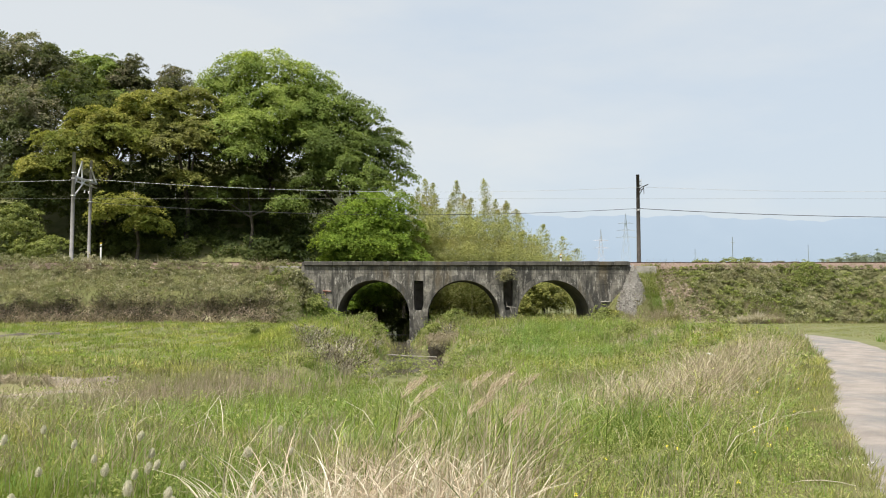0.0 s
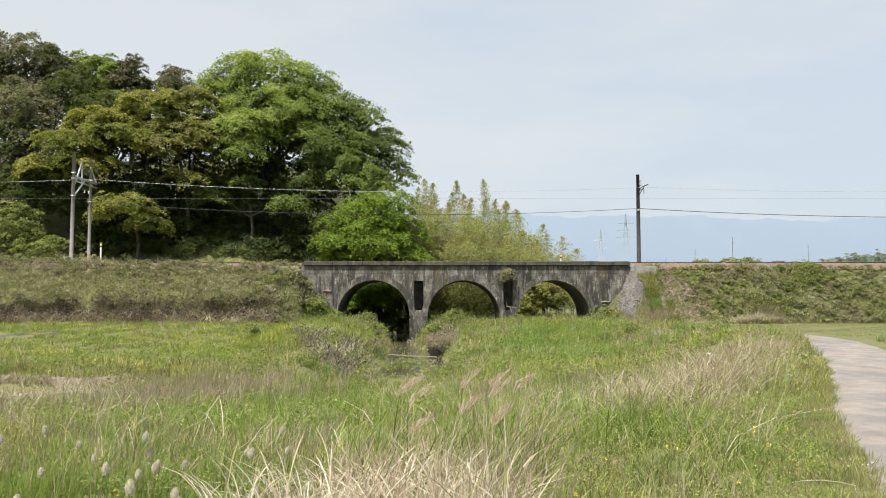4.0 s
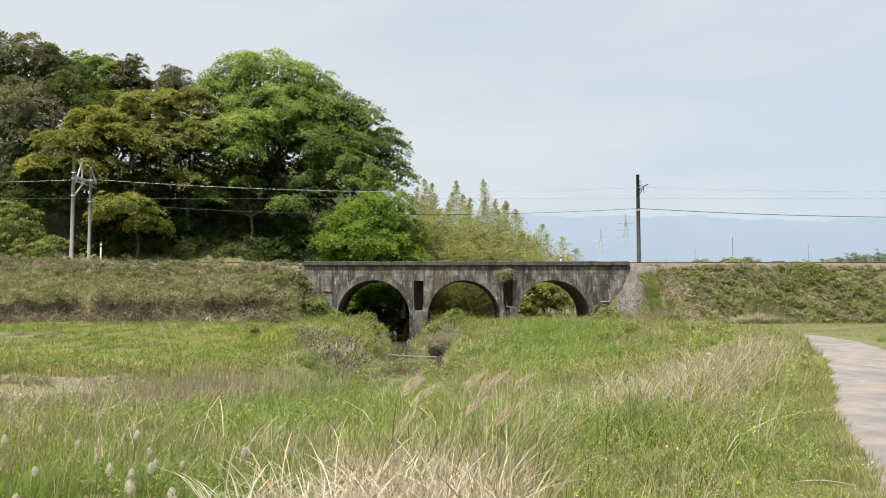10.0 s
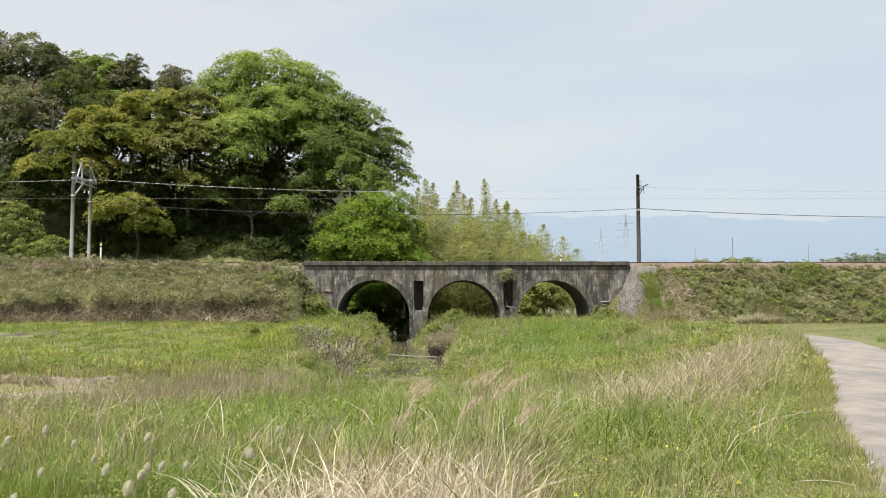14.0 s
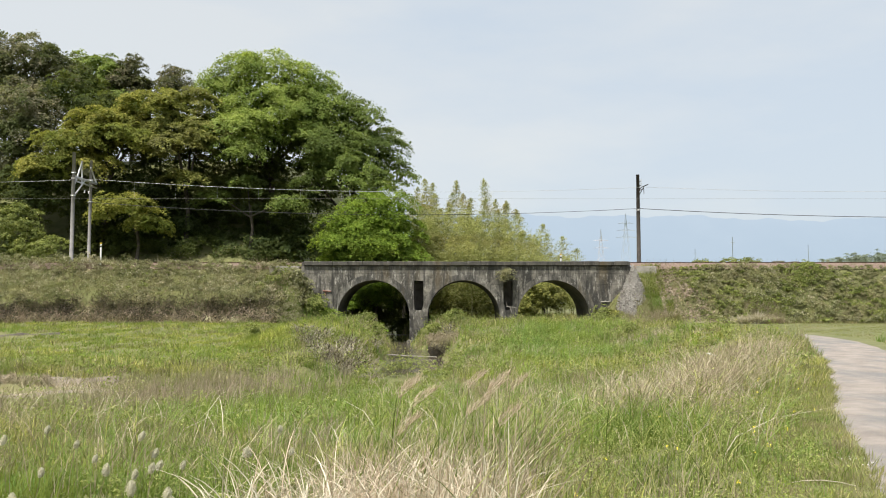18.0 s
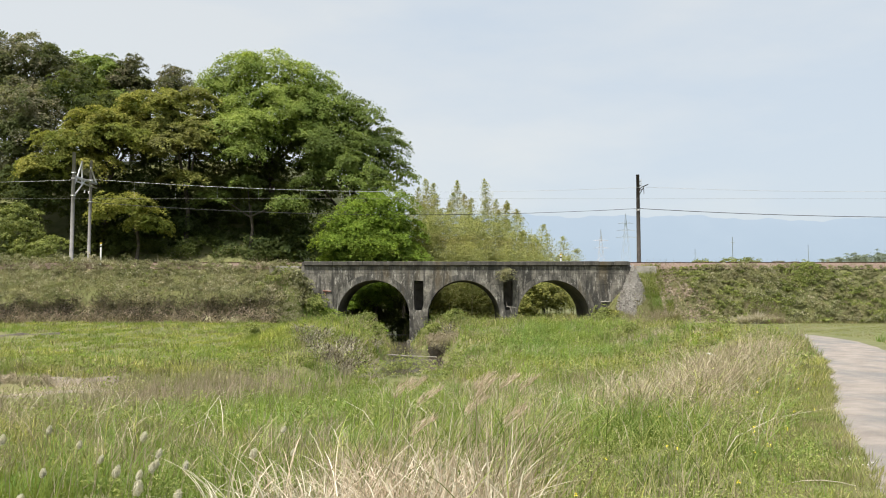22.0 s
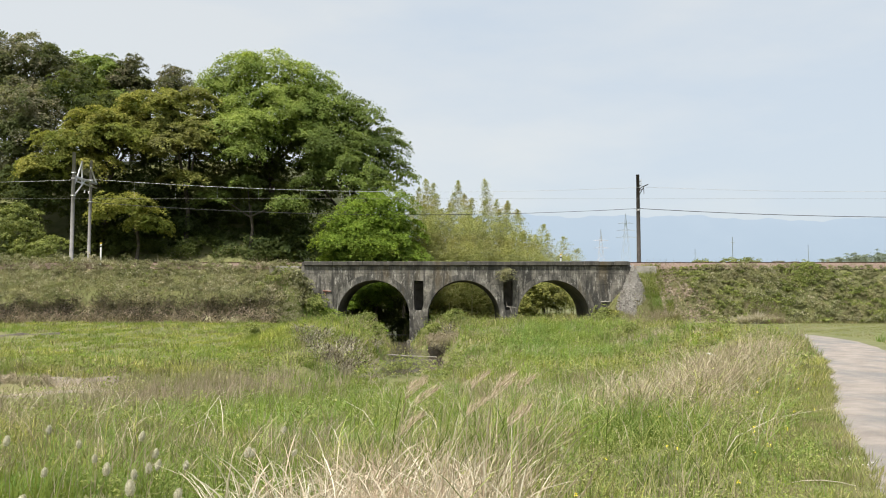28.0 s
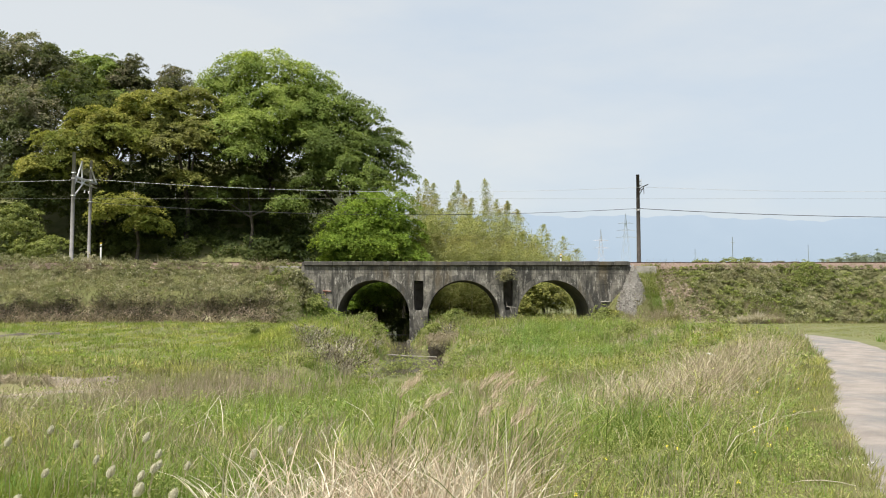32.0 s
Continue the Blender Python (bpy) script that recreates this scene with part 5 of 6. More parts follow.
def rubble_cone():
    """Pitched stone cone at the bridge end, under the embankment's corner."""
    e = empty("rubble_cone", 16.05, 71.9, 0.0, "cone of pale grey pitched rubble stone at the bridge end", "stone pitching")
    top, rad = 4.85, 2.15
    n = 20
    v, t = [(0.0, 0.0, top + 0.1)], []
    for k in range(n + 1):
        a = math.pi * (1.0 + k / n)
        v.append((math.cos(a) * rad, math.sin(a) * rad * 1.15, -0.4))
    for k in range(n):
        t.append((0, k + 1, k + 2))
    mesh_part("cone_core", (np.array(v), np.array(t)), M_RUBBLE, e, "grey mortar core")
    shapes = []
    for k in range(6):
        bm = bmesh.new()
        bmesh.ops.create_icosphere(bm, subdivisions=1, radius=0.5)
        for q in bm.verts:
            q.co *= 1 + 0.25 * math.sin(q.co.x * 9 + k * 2) * math.cos(q.co.z * 8 + k)
        bm.faces.ensure_lookup_table()
        g = (np.array([tuple(q.co) for q in bm.verts]), np.array([[q.index for q in f.verts] for f in bm.faces]))
        bm.free()
        shapes.append(tri_mesh("stone", g[0], g[1], M_RUBBLE))
    m = 0
    z = 0.05
    while z < top - 0.1:
        r = rad * (1 - z / top) + 0.01
        c = max(3, int(math.pi * r / 0.225))
        for k in range(c):
            a = math.pi * (1.0 + (k + 0.5 + 0.3 * math.sin(m * 1.7)) / c)
            o = new("stone", shapes[m % 6])
            o.parent = e
            sc = rng.uniform(0.45, 1.1)
            o.matrix_basis = Matrix.Translation((math.cos(a) * r, math.sin(a) * r * 1.15, z + 0.05 * math.sin(m * 2.3))) @ Euler((m * 0.7, m * 1.3, m * 2.1)).to_matrix().to_4x4() @ Matrix.Diagonal((0.22 * sc, 0.20 * sc, 0.19 * sc, 1))
            m += 1
        z += 0.2
    n = 4200
    zc = top * (1 - np.sqrt(rng.uniform(0, 1, n)))
    a = math.pi * (1 + rng.uniform(0, 1, n))
    r = rad * (1 - zc / top) + 0.05
    d = np.stack([np.cos(a), np.sin(a), np.full(n, 0.45)], 1)
    ln = rng.uniform(0.05, 0.15, n)
    chips = mesh_part("rubble_fill", leaves(np.stack([r * np.cos(a), r * np.sin(a) * 1.15, zc], 1), d + rng.normal(size=(n, 3)) * 0.45, ln, ln * 0.8, True), M_RUBBLE, e, "small stone chips packed between the pitching stones")
    tagged(chips, kind="stuff")


def build_bank():
    def left(px, u):
        s = (0.7 + 0.55 * wobble(px, u * 6, 0.8) + 0.3 * smooth(0.5, 1.0, u) * smooth(-22, -32, px) + 0.35 * wobble(px, u * 4, 1.7, 4.0)) * (1 - 0.65 * smooth(0.72, 1.0, u) * smooth(-34, -24, px))
        return np.where((u < 0.38 + 0.06 * np.sin(px * 0.8) + 0.04 * np.sin(px * 2.1)) & (px > -37.5) & (px < -15 + 4 * (0.4 - u)), 0.0, np.maximum(s, 0.12))

    def right(px, u):
        s = 0.5 + 0.5 * wobble(px, u * 6, 0.35, 3.0) + 0.4 * wobble(px, u * 6, 1.0, 1.0)
        s = np.maximum(s, 0.12) * (1 - 0.6 * smooth(0.8, 1.0, u))
        edge = px + 1.3 * wobble(px, u * 5, 1.6, 1.0) + rng.normal(size=len(px)) * 0.9
        return np.where(edge < 21.7 - 2.0 * u, 0.0, np.where((edge < 23.5) & (u < 0.5), 0.2, s))
    shrub_cover("bank_shrubs", -62, -11.5, "dense grey-green dwarf bamboo and shrubs on the railway bank", left, 5.6, 1.5, 0.45)
    shrub_cover("bank_shrubs", 15, 52, "dense olive shrubs covering the railway bank", right, 4.9, 0.0, -0.45)
    bank_twigs()
    rubble_cone()


# ---- grass ----
def in_view(x, y):
    return np.abs(x) < y * 0.56 + 1.5


def off_lane(x, y, gap=0.05):
    s = x - lane_left(y)
    return (s < -gap + 0.14 * wobble(x, y, 2.2)) | (s > LANE_WIDTH * 1.25 + 0.1)


def tussocks(name, centres, per, r, h, w, segs, material, label, keep, wind=0.2, open_=0.45, loose=0.3, hvar=None, y0=4, y1=70, spread=(-45, 32)):
    """Grass in tussocks: blades rise from a foot and open outwards; keep says where it grows."""
    cy = rng.uniform(y0, y1, centres)
    cx = rng.uniform(spread[0], spread[1], centres)
    k = keep(cx, cy) & in_view(cx, cy)
    cx, cy = cx[k], cy[k]
    size = rng.uniform(0.5, 1.4, len(cx)) * np.maximum(0.35, 1 + 0.5 * wobble(cx, cy, 0.8, 2.0))
    size = size * (1 - 0.55 * np.exp(-(to_line(cx, cy, STREAM) / 2.4) ** 2) * (cy < 60))
    size = size * (1 - 0.8 * np.exp(-((cx + 1.6) / 1.9) ** 2 - ((cy - 32.0) / 5.5) ** 2))
    size = size * (1 - 0.8 * np.exp(-((cx + 12.0) / 3.4) ** 2 - ((cy - 24.0) / 4.0) ** 2))
    if hvar is not None:
        size = size * hvar(cx, cy)
    a = rng.uniform(0, 2 * math.pi, (len(cx), per))
    q = np.sqrt(rng.uniform(0, 1, (len(cx), per)))
    dx, dy = np.cos(a) * q, np.sin(a) * q
    x = (cx[:, None] + dx * r * size[:, None]).ravel()
    y = (cy[:, None] + dy * r * size[:, None]).ravel()
    hh = (h * size[:, None] * rng.uniform(0.45, 1.2, (len(cx), per)) * (1.1 - 0.35 * q)).ravel()
    lean = np.stack([wind + dx.ravel() * open_, dy.ravel() * open_], 1) + rng.normal(size=(x.size, 2)) * loose
    ok = off_lane(x, y, -0.2)
    x, y, hh, lean = x[ok], y[ok], hh[ok], lean[ok]
    v, t = blades(np.stack([x, y, ground_z(x, y) - 0.03], 1), hh, lean, rng.uniform(1.3, 2.4, len(x)), w * rng.uniform(0.6, 1.4, len(x)), segs)
    return tagged(mesh_part(name, (v, t), material), label, "grass", kind="stuff")


def build_grass():
    def bare(x, y):
        return (((x + 14.2) / 3.6) ** 2 + ((y - 27.3) / 3.4) ** 2 < 1 + 0.4 * wobble(x, y, 1.1)) | (((x + 27.5) / 3.2) ** 2 + ((y - 55) / 2.2) ** 2 < 1 + 0.5 * wobble(x, y, 0.9))

    def wet(x, y):
        return to_line(x, y, STREAM) < 0.95 + 0.25 * wobble(x, y, 1.5) + 0.8 * smooth(34, 39, y) * (1 - smooth(56, 62, y))

    def field(x, y):
        return off_lane(x, y) & ~wet(x, y) & ~bare(x, y) & ((np.abs(y - TRACK_Y) > 7.0) | (np.abs(x - 1.8) < 13.4))

    def chance(x, p):
        return rng.uniform(0, 1, len(x)) < p

    def near_lane(x, y):
        return 1 - 0.4 * smooth(-2.5, 0, x - lane_left(y)) * (1 - smooth(22, 32, y))

    def low_left(x, y):
        return near_lane(x, y) * (1 - 0.6 * np.exp(-((x + 15) / 4.5) ** 2 - ((y - 26) / 4.5) ** 2))

    def reedbed(x, y):
        return (1 - 0.9 * np.exp(-((x + 2.6) / 3.0) ** 2 - ((y - 21) / 9.0) ** 2)) * (1 - 0.9 * np.exp(-((x + 12.8) / 2.8) ** 2 - ((y - 25) / 3.2) ** 2)) * np.exp(-(((x + 7.2) / 3.2) ** 2 + ((y - 25.5) / 3.2) ** 2)) + 0.5 * np.exp(-(((x + 9.5) / 2.5) ** 2 + ((y - 18) / 2.5) ** 2))

    def meadow(x, y):
        return field(x, y) & (x < -5 - 0.08 * (72 - y))

    def rank(x, y):
        return field(x, y) & ((x > -8.5) | (y < 40)) & (x < lane_left(y) + 0.2)

    def drift(x, y):
        band = np.exp(-((lane_left(y) - x - 2.1) / 0.75) ** 2) * smooth(10, 13, y) * (1 - smooth(24, 30, y))
        return np.minimum(1, smooth(0.0, 0.5, wobble(x, y, 0.42, 4.0)) * smooth(-4, 1, x + 0.02 * y) + band + 0.8 * np.exp(-((x - 4.2) / 2.2) ** 2 - ((y - 23) / 3.5) ** 2))
    def lush(x, y):
        """Damp hollows where the grass is freshest."""
        return (1.8 * np.exp(-((x + 2.6) / 3.2) ** 2 - ((y - 21) / 9.0) ** 2) + 1.1 * np.exp(-((x - 6.5) / 4.0) ** 2 - ((y - 52) / 9.0) ** 2)
                + 0.8 * np.exp(-((x + 2.6) / 1.3) ** 2 - ((y - 6.5) / 1.5) ** 2) + 0.5 * np.exp(-((x - 2.2) / 1.2) ** 2 - ((y - 7.5) / 3.0) ** 2) + 1.5 * np.exp(-((x - 2.5) / 0.8) ** 2 - ((y - 11) / 1.6) ** 2))

    def mix_of(name, centres, per, r, h, w, segs, label, where, wind, open_, loose, hvar, y0, y1, spread=(-45, 32)):
        """Four grasses that share the ground in drifts."""
        for material, lo, hi in ((M_FRESH, 0.55, 9), (M_GREEN, 0.0, 0.55), (M_DULL, -0.4, 0.0), (M_YELLOWISH, -9, -0.4)):
            def here(x, y, lo=lo, hi=hi):
                q = wobble(x, y, 0.33, 1.5) * 0.85 + wobble(x, y, 0.9, 2.5) * 0.3 - 0.22 * smooth(-1, 2, x) + lush(x, y) + rng.normal(size=len(x)) * 0.3
                return where(x, y) & (q > lo) & (q <= hi)
            tussocks(name, centres, per, r, h, w, segs, material, label, here, wind, open_, loose, hvar, y0, y1, spread)
    tussocks("mown_grass", 30000, 7, 0.3, 0.08, 0.035, 1, M_MOWN, "short mown olive grass beyond the lane", lambda x, y: field(x, y) & (x > lane_left(y) + 1.0), 0.05, 0.4, 0.3, None, 20, 70, (8, 40))
    tussocks("meadow_grass", 56000, 8, 0.3, 0.2, 0.04, 1, M_MEADOW, "short bright yellow-green meadow grass", meadow, 0.1, 0.4, 0.3, None, 37, 70)
    mix_of("bank_grass", 9000, 22, 0.36, 0.58, 0.034, 2, "tall rank grass along the stream banks", lambda x, y: rank(x, y) & chance(x, 1 - 0.45 * drift(x, y)), 0.04, 0.45, 0.28, None, 34, 71.5)
    mix_of("bank_grass", 13000, 26, 0.27, 0.48, 0.018, 2, "tall rank grass on the flood bank", lambda x, y: field(x, y) & chance(x, 1 - 0.75 * reedbed(x, y)) & chance(x, 1 - 0.5 * drift(x, y)), 0.04, 0.4, 0.28, low_left, 15, 36)
    mix_of("tall_grass", 8600, 24, 0.17, 0.28, 0.0115, 2, "tall grass blades beside the lane", field, 0.08, 0.5, 0.35, near_lane, 3.8, 16, (-12, 12))
    mix_of("far_bank_grass", 1500, 20, 0.4, 0.6, 0.04, 2, "rough grass on the stream bank behind the bridge", lambda x, y: ~wet(x, y) & (np.abs(x - 1.8) < 16), 0.05, 0.4, 0.3, None, 79.5, 100, (-13, 18))
    mix_of("meadow_tufts", 3200, 18, 0.3, 0.42, 0.035, 2, "scattered taller tufts in the meadow", meadow, 0.05, 0.45, 0.3, None, 36, 68)
    tussocks("mound_grass", 2300, 16, 0.32, 0.42, 0.034, 2, M_MEADOW, "bright yellow-green grass on the mound beside the stream", lambda x, y: field(x, y) & (y > 43 + 0.4 * (x + 7) ** 2 * 0.2), 0.05, 0.45, 0.28, None, 43, 62, (-11.5, -3.6))
    def swath(x, y):
        u = (y - 30) / 34
        return field(x, y) & (np.abs(x - 2.7 - 6.6 * u) < (1.9 + 1.6 * u) * (1 + 0.45 * wobble(x, y, 0.5, 6.0))) & chance(x, 0.55 + 0.4 * wobble(x, y, 0.9, 1.0))
    tussocks("vivid_grass", 7000, 20, 0.34, 0.62, 0.028, 2, M_VIVID, "lush vivid green grass in a damp swath", swath, 0.12, 0.5, 0.3, None, 30, 65, (0, 14))
    tussocks("vivid_grass", 2600, 22, 0.2, 0.5, 0.017, 2, M_VIVID, "lush vivid green grass on the flood bank", lambda x, y: field(x, y) & chance(x, 0.5 * np.minimum(1, lush(x, y))), 0.1, 0.45, 0.3, None, 9.5, 30, (-8, 6))
    def thin(x, y):
        return (wet(x, y) & (ground_z(x, y) > WATER_Z + 0.12) & chance(x, 0.7)) | (bare(x, y) & chance(x, 0.3))
    tussocks("margin_grass", 9000, 12, 0.3, 0.2, 0.016, 2, M_DULL, "sparse dull grass on the stream margin", thin, 0.05, 0.6, 0.4, None, 22, 60, (-30, 3))
    tussocks("margin_grass", 5000, 12, 0.3, 0.24, 0.016, 2, M_GREEN, "sparse green grass on the stream margin", thin, 0.05, 0.6, 0.4, None, 22, 60, (-30, 3))
    # flowering stems that stand above the blades
    tussocks("flowering_grass", 5200, 7, 0.4, 0.62, 0.008, 2, M_BRASH, "thin beige flowering grass stems", lambda x, y: field(x, y) & (x < lane_left(y) - 0.6) & chance(x, 1 - 0.85 * np.minimum(1, lush(x, y))), 0.15, 0.2, 0.2, None, 5.5, 34, (-22, 14))
    tussocks("dry_reeds", 12000, 26, 0.3, 1.0, 0.014, 2, M_BRASH, "brown dry reeds standing along the stream", lambda x, y: field(x, y) & chance(x, reedbed(x, y)), 0.1, 0.25, 0.2, None, 15, 32)
    tussocks("straw_grass", 7000, 22, 0.35, 0.75, 0.02, 2, M_STRAW, "pale dead grass stems among the green", lambda x, y: field(x, y) & (x < lane_left(y) - 0.8) & chance(x, drift(x, y) * 0.9), 0.2, 0.4, 0.4, None, 16, 66)
    tussocks("straw_grass", 3000, 20, 0.22, 0.5, 0.008, 3, M_STRAW, "pale dead grass stems near the lane", lambda x, y: field(x, y) & (x < lane_left(y) - 0.9) & chance(x, 0.10 + drift(x, y) * 0.6 * (y > 8.5) + 0.3 * smooth(0.0, 0.6, wobble(x, y, 1.1, 7.0)) * (x < -1.8)) & chance(x, 1 - 0.9 * np.minimum(1, lush(x, y))), 0.12, 0.5, 0.45, None, 5, 16, (-10, 10))
    tussocks("straw_grass", 6500, 22, 0.24, 0.62, 0.013, 3, M_STRAW, "leaning pale dead grass in a band along the verge",
             lambda x, y: field(x, y) & chance(x, np.exp(-((lane_left(y) - x - 2.3) / 0.7) ** 2) * (0.35 + 0.65 * wobble(x, y, 0.8, 2.0))), 0.25, 0.45, 0.35, None, 12, 27, (2, 10))
    tussocks("sedge_clumps", 70, 46, 0.24, 0.38, 0.013, 3, M_FRESH, "dark green sedge clumps in the rank grass", lambda x, y: field(x, y) & (((x - 2.6) / 0.7) ** 2 + ((y - 11) / 1.3) ** 2 < 1.2), 0.05, 0.6, 0.25, None, 9, 13, (1.4, 3.8))
    tussocks("stream_brush", 380, 40, 0.5, 0.95, 0.022, 3, M_BRASH, "grey-brown dry brush on the stream bank", lambda x, y: field(x, y) & (to_line(x, y, STREAM) < 3.4) & (y > 37) & ((x < -3.5) | (y > 56)), 0.1, 0.9, 0.5, None, 37, 66, (-9, 2))
    for material, n, y0, y1, h, w in ((M_STRAW, 700, 9, 24, 0.7, 0.011), (M_PALE, 520, 9, 22, 0.8, 0.012), (M_STRAW, 2000, 22, 44, 0.75, 0.02), (M_YELLOWISH, 1400, 9, 24, 0.7, 0.010), (M_GREEN, 2400, 7, 24, 0.75, 0.010)):
        y = y0 + (y1 - y0) * rng.uniform(0, 1, n)
        x = rng.uniform(-0.5, 0.45, n) * y
        ok = field(x, y) & (x < lane_left(y) - 0.6) & chance(x, 0.3 + 0.7 * smooth(-0.15, 0.1, x / y)) & chance(x, np.where(to_line(x, y, STREAM) < 3, 0.2, 1.0))
        x, y = x[ok], y[ok]
        k = len(x)
        a = rng.normal(size=k) * 0.9 + 0.2
        lean = np.stack([a, rng.normal(size=k) * 0.6], 1)
        v, t = blades(np.stack([x, y, ground_z(x, y)], 1), h * rng.uniform(0.6, 1.2, k), lean, rng.uniform(1.8, 3.0, k), w, 4)
        tagged(mesh_part("arching_stems", (v, t), material), "long pale arching grass stems above the sward", "grass", kind="stuff")
    # leafy herbs scattered through the rank grass
    for material, n, y0, y1, r, leaf, seed in ((M_WEED, 1300, 12, 34, 0.16, 0.038, 1.0), (M_GREENLEAF, 2200, 30, 70, 0.36, 0.11, 2.0), (M_GREENLEAF, 700, 12, 66, 0.26, 0.075, 6.0), (M_GREENLEAF, 420, 6.3, 12, 0.1, 0.026, 4.0), (M_LIME, 420, 34, 68, 0.34, 0.10, 8.0)):
        y = rng.uniform(y0, y1, n)
        x = rng.uniform(-0.55, 0.5, n) * y
        ok = rank(x, y) & (x < lane_left(y) - 0.4) & (wobble(x, y, 0.7, seed) + 0.4 * rng.normal(size=n) > 0.1)
        x, y = x[ok], y[ok]
        per = 40
        off = rng.normal(size=(len(x), per, 3)) * 0.5
        off[:, :, 2] = np.abs(off[:, :, 2]) * 1.3
        size = r * rng.uniform(0.5, 1.5, len(x))
        c = np.stack([x, y, ground_z(x, y) + 0.12 + 0.5 * size], 1)[:, None] + off * size[:, None, None]
        ln = leaf * rng.uniform(0.6, 1.4, len(x) * per)
        v, t = leaves(c.reshape(-1, 3), (off * 0.7 + np.array([-0.1, -0.3, 0.5]) + rng.normal(size=off.shape) * 0.4).reshape(-1, 3), ln, ln * 0.6, True)
        tagged(mesh_part("meadow_herbs", (v, t), material), "leafy herbs growing among the rank grass", "herbs", kind="stuff")
    for material, n, h in ((M_MOWN, 30000, 0.12), (M_WEED, 19000, 0.15), (M_DULL, 19000, 0.17), (M_YELLOWISH, 8000, 0.15)):
        tussocks("verge_grass", n, 9, 0.14, h, 0.011, 1, material, "short trodden grass along the lane edge", lambda x, y: (x < lane_left(y) + 0.22) & (x > lane_left(y) - 1.5), 0.05, 0.6, 0.4, None, 5, 24, (0.5, 11))
    # leafy weeds and small yellow flowers on the verge
    n = 1500
    y = rng.uniform(4.5, 17, n)
    x = lane_left(y) - 0.35 - 2.6 * rng.uniform(0, 1, n) ** 1.2
    ok = in_view(x, y) & (wobble(x, y, 1.3, 3.0) > -0.1)
    x, y = x[ok], y[ok]
    per = 34
    off = rng.normal(size=(len(x), per, 3)) * np.array([0.11, 0.11, 0.1])
    off[:, :, 2] = np.abs(off[:, :, 2]) + 0.1 * rng.uniform(0, 1, (len(x), per))
    c = np.stack([x, y, ground_z(x, y) + 0.04], 1)[:, None] + off * rng.uniform(0.6, 1.6, (len(x), 1, 1))
    ln = rng.uniform(0.014, 0.034, len(x) * per)
    v, t = leaves(c.reshape(-1, 3), rng.normal(size=(len(x) * per, 3)) * 0.6 + np.array([0, -0.2, 0.8]), ln, ln * 0.42)
    tagged(mesh_part("verge_weeds", (v, t), M_WEED), "low leafy green weeds along the lane verge", "weeds", kind="stuff")
    n = 26
    c = np.array([4.0, 8.3, 0.1]) + rng.normal(size=(n, 3)) * np.array([0.14, 0.22, 0.02])
    v, t = leaves(c, rng.normal(size=(n, 3)) * 0.4 + np.array([0, -0.3, 0.8]), 0.011, 0.009)
    tagged(mesh_part("white_flowers", (v, t), M_WHITE), "cluster of tiny white wildflowers at the lane edge", "flowers", kind="stuff")
    tagged(mesh_part("fallen_stalk", tube([(2.95, 7.3, 0.09), (3.05, 7.31, 0.103), (3.2, 7.3, 0.108), (3.35, 7.28, 0.095), (3.47, 7.25, 0.07)], [0.003, 0.004, 0.0045, 0.004, 0.003], 5), M_PALE), "long pale dead stalk lying on the verge", "stalk")
    for fx, fy in ((-18.4, 66.8), (-17.1, 66.6), (-16.3, 66.7)):
        gz = float(ground_z(fx, fy))
        c = np.array([fx, fy, gz + 0.4]) + rng.normal(size=(34, 3)) * np.array([0.16, 0.15, 0.11])
        v, t = leaves(c, rng.normal(size=(34, 3)) + np.array([0, -0.5, 0.8]), 0.09, 0.07)
        tagged(mesh_part("cream_flowers", (v, t), M_CREAM), "clump of creamy yellow wildflowers at the embankment foot", "flowers", kind="stuff")
    n = 20
    y = rng.uniform(5, 14, n)
    x = lane_left(y) - rng.uniform(0.2, 2.6, n)
    c = np.stack([x, y, ground_z(x, y) + rng.uniform(0.22, 0.45, n)], 1)
    v, t = leaves(np.repeat(c, 4, 0) + rng.normal(size=(n * 4, 3)) * 0.008, rng.normal(size=(n * 4, 3)) * 0.4 + np.array([0, -0.4, 0.8]), 0.016, 0.012)
    tagged(mesh_part("yellow_flowers", (v, t), M_FLOWER), "scattered tiny yellow wildflowers in the verge", "flowers", kind="stuff")
    soil = np.array([(-17.5, 25.2), (-14.5, 26.0), (-12.4, 27.0), (-10.8, 28.4)])
    tagged(ribbon("bare_earth", soil, -0.9, 0.9, 0.03, M_GRAVEL, 6), "patch of pale bare earth beside the stream", "earth", kind="structure")
    ditch = np.array([(-32, 54.6), (-29, 55.2), (-26.5, 55.0), (-24.6, 55.4)])
    tagged(ribbon("bare_earth", ditch, -0.6, 0.6, 0.05, M_MUD_SHADE, 6), "strip of bare grey earth in the meadow", "earth", kind="structure")
    n = 2600
    x, y = rng.uniform(-17, -8.5, n), rng.uniform(24.5, 33.5, n)
    v, t = blades(np.stack([x, y, ground_z(x, y) + 0.02], 1), rng.uniform(0.1, 0.45, n), rng.normal(size=(n, 2)) * 1.2, 1.6, 0.02, 3)
    tagged(mesh_part("flattened_straw", (v, t), M_STRAW), "flattened dead straw on the bare stream bank", "straw", kind="stuff")
    n = 900
    x, y = -12.9 + 0.8 * rng.normal(size=n), 33.4 + 0.5 * rng.normal(size=n)
    v, t = blades(np.stack([x, y, ground_z(x, y)], 1), rng.uniform(0.15, 0.5, n), rng.normal(size=(n, 2)) * 0.5, 1.6, 0.02, 3)
    tagged(mesh_part("margin_reeds", (v, t), M_BRASH), "short brown reeds at the end of the gravel strip", "reeds", kind="stuff")
    bar = np.array([(-12.8, 33.8), (-15, 33.4), (-18, 33.0), (-24, 32.2)])
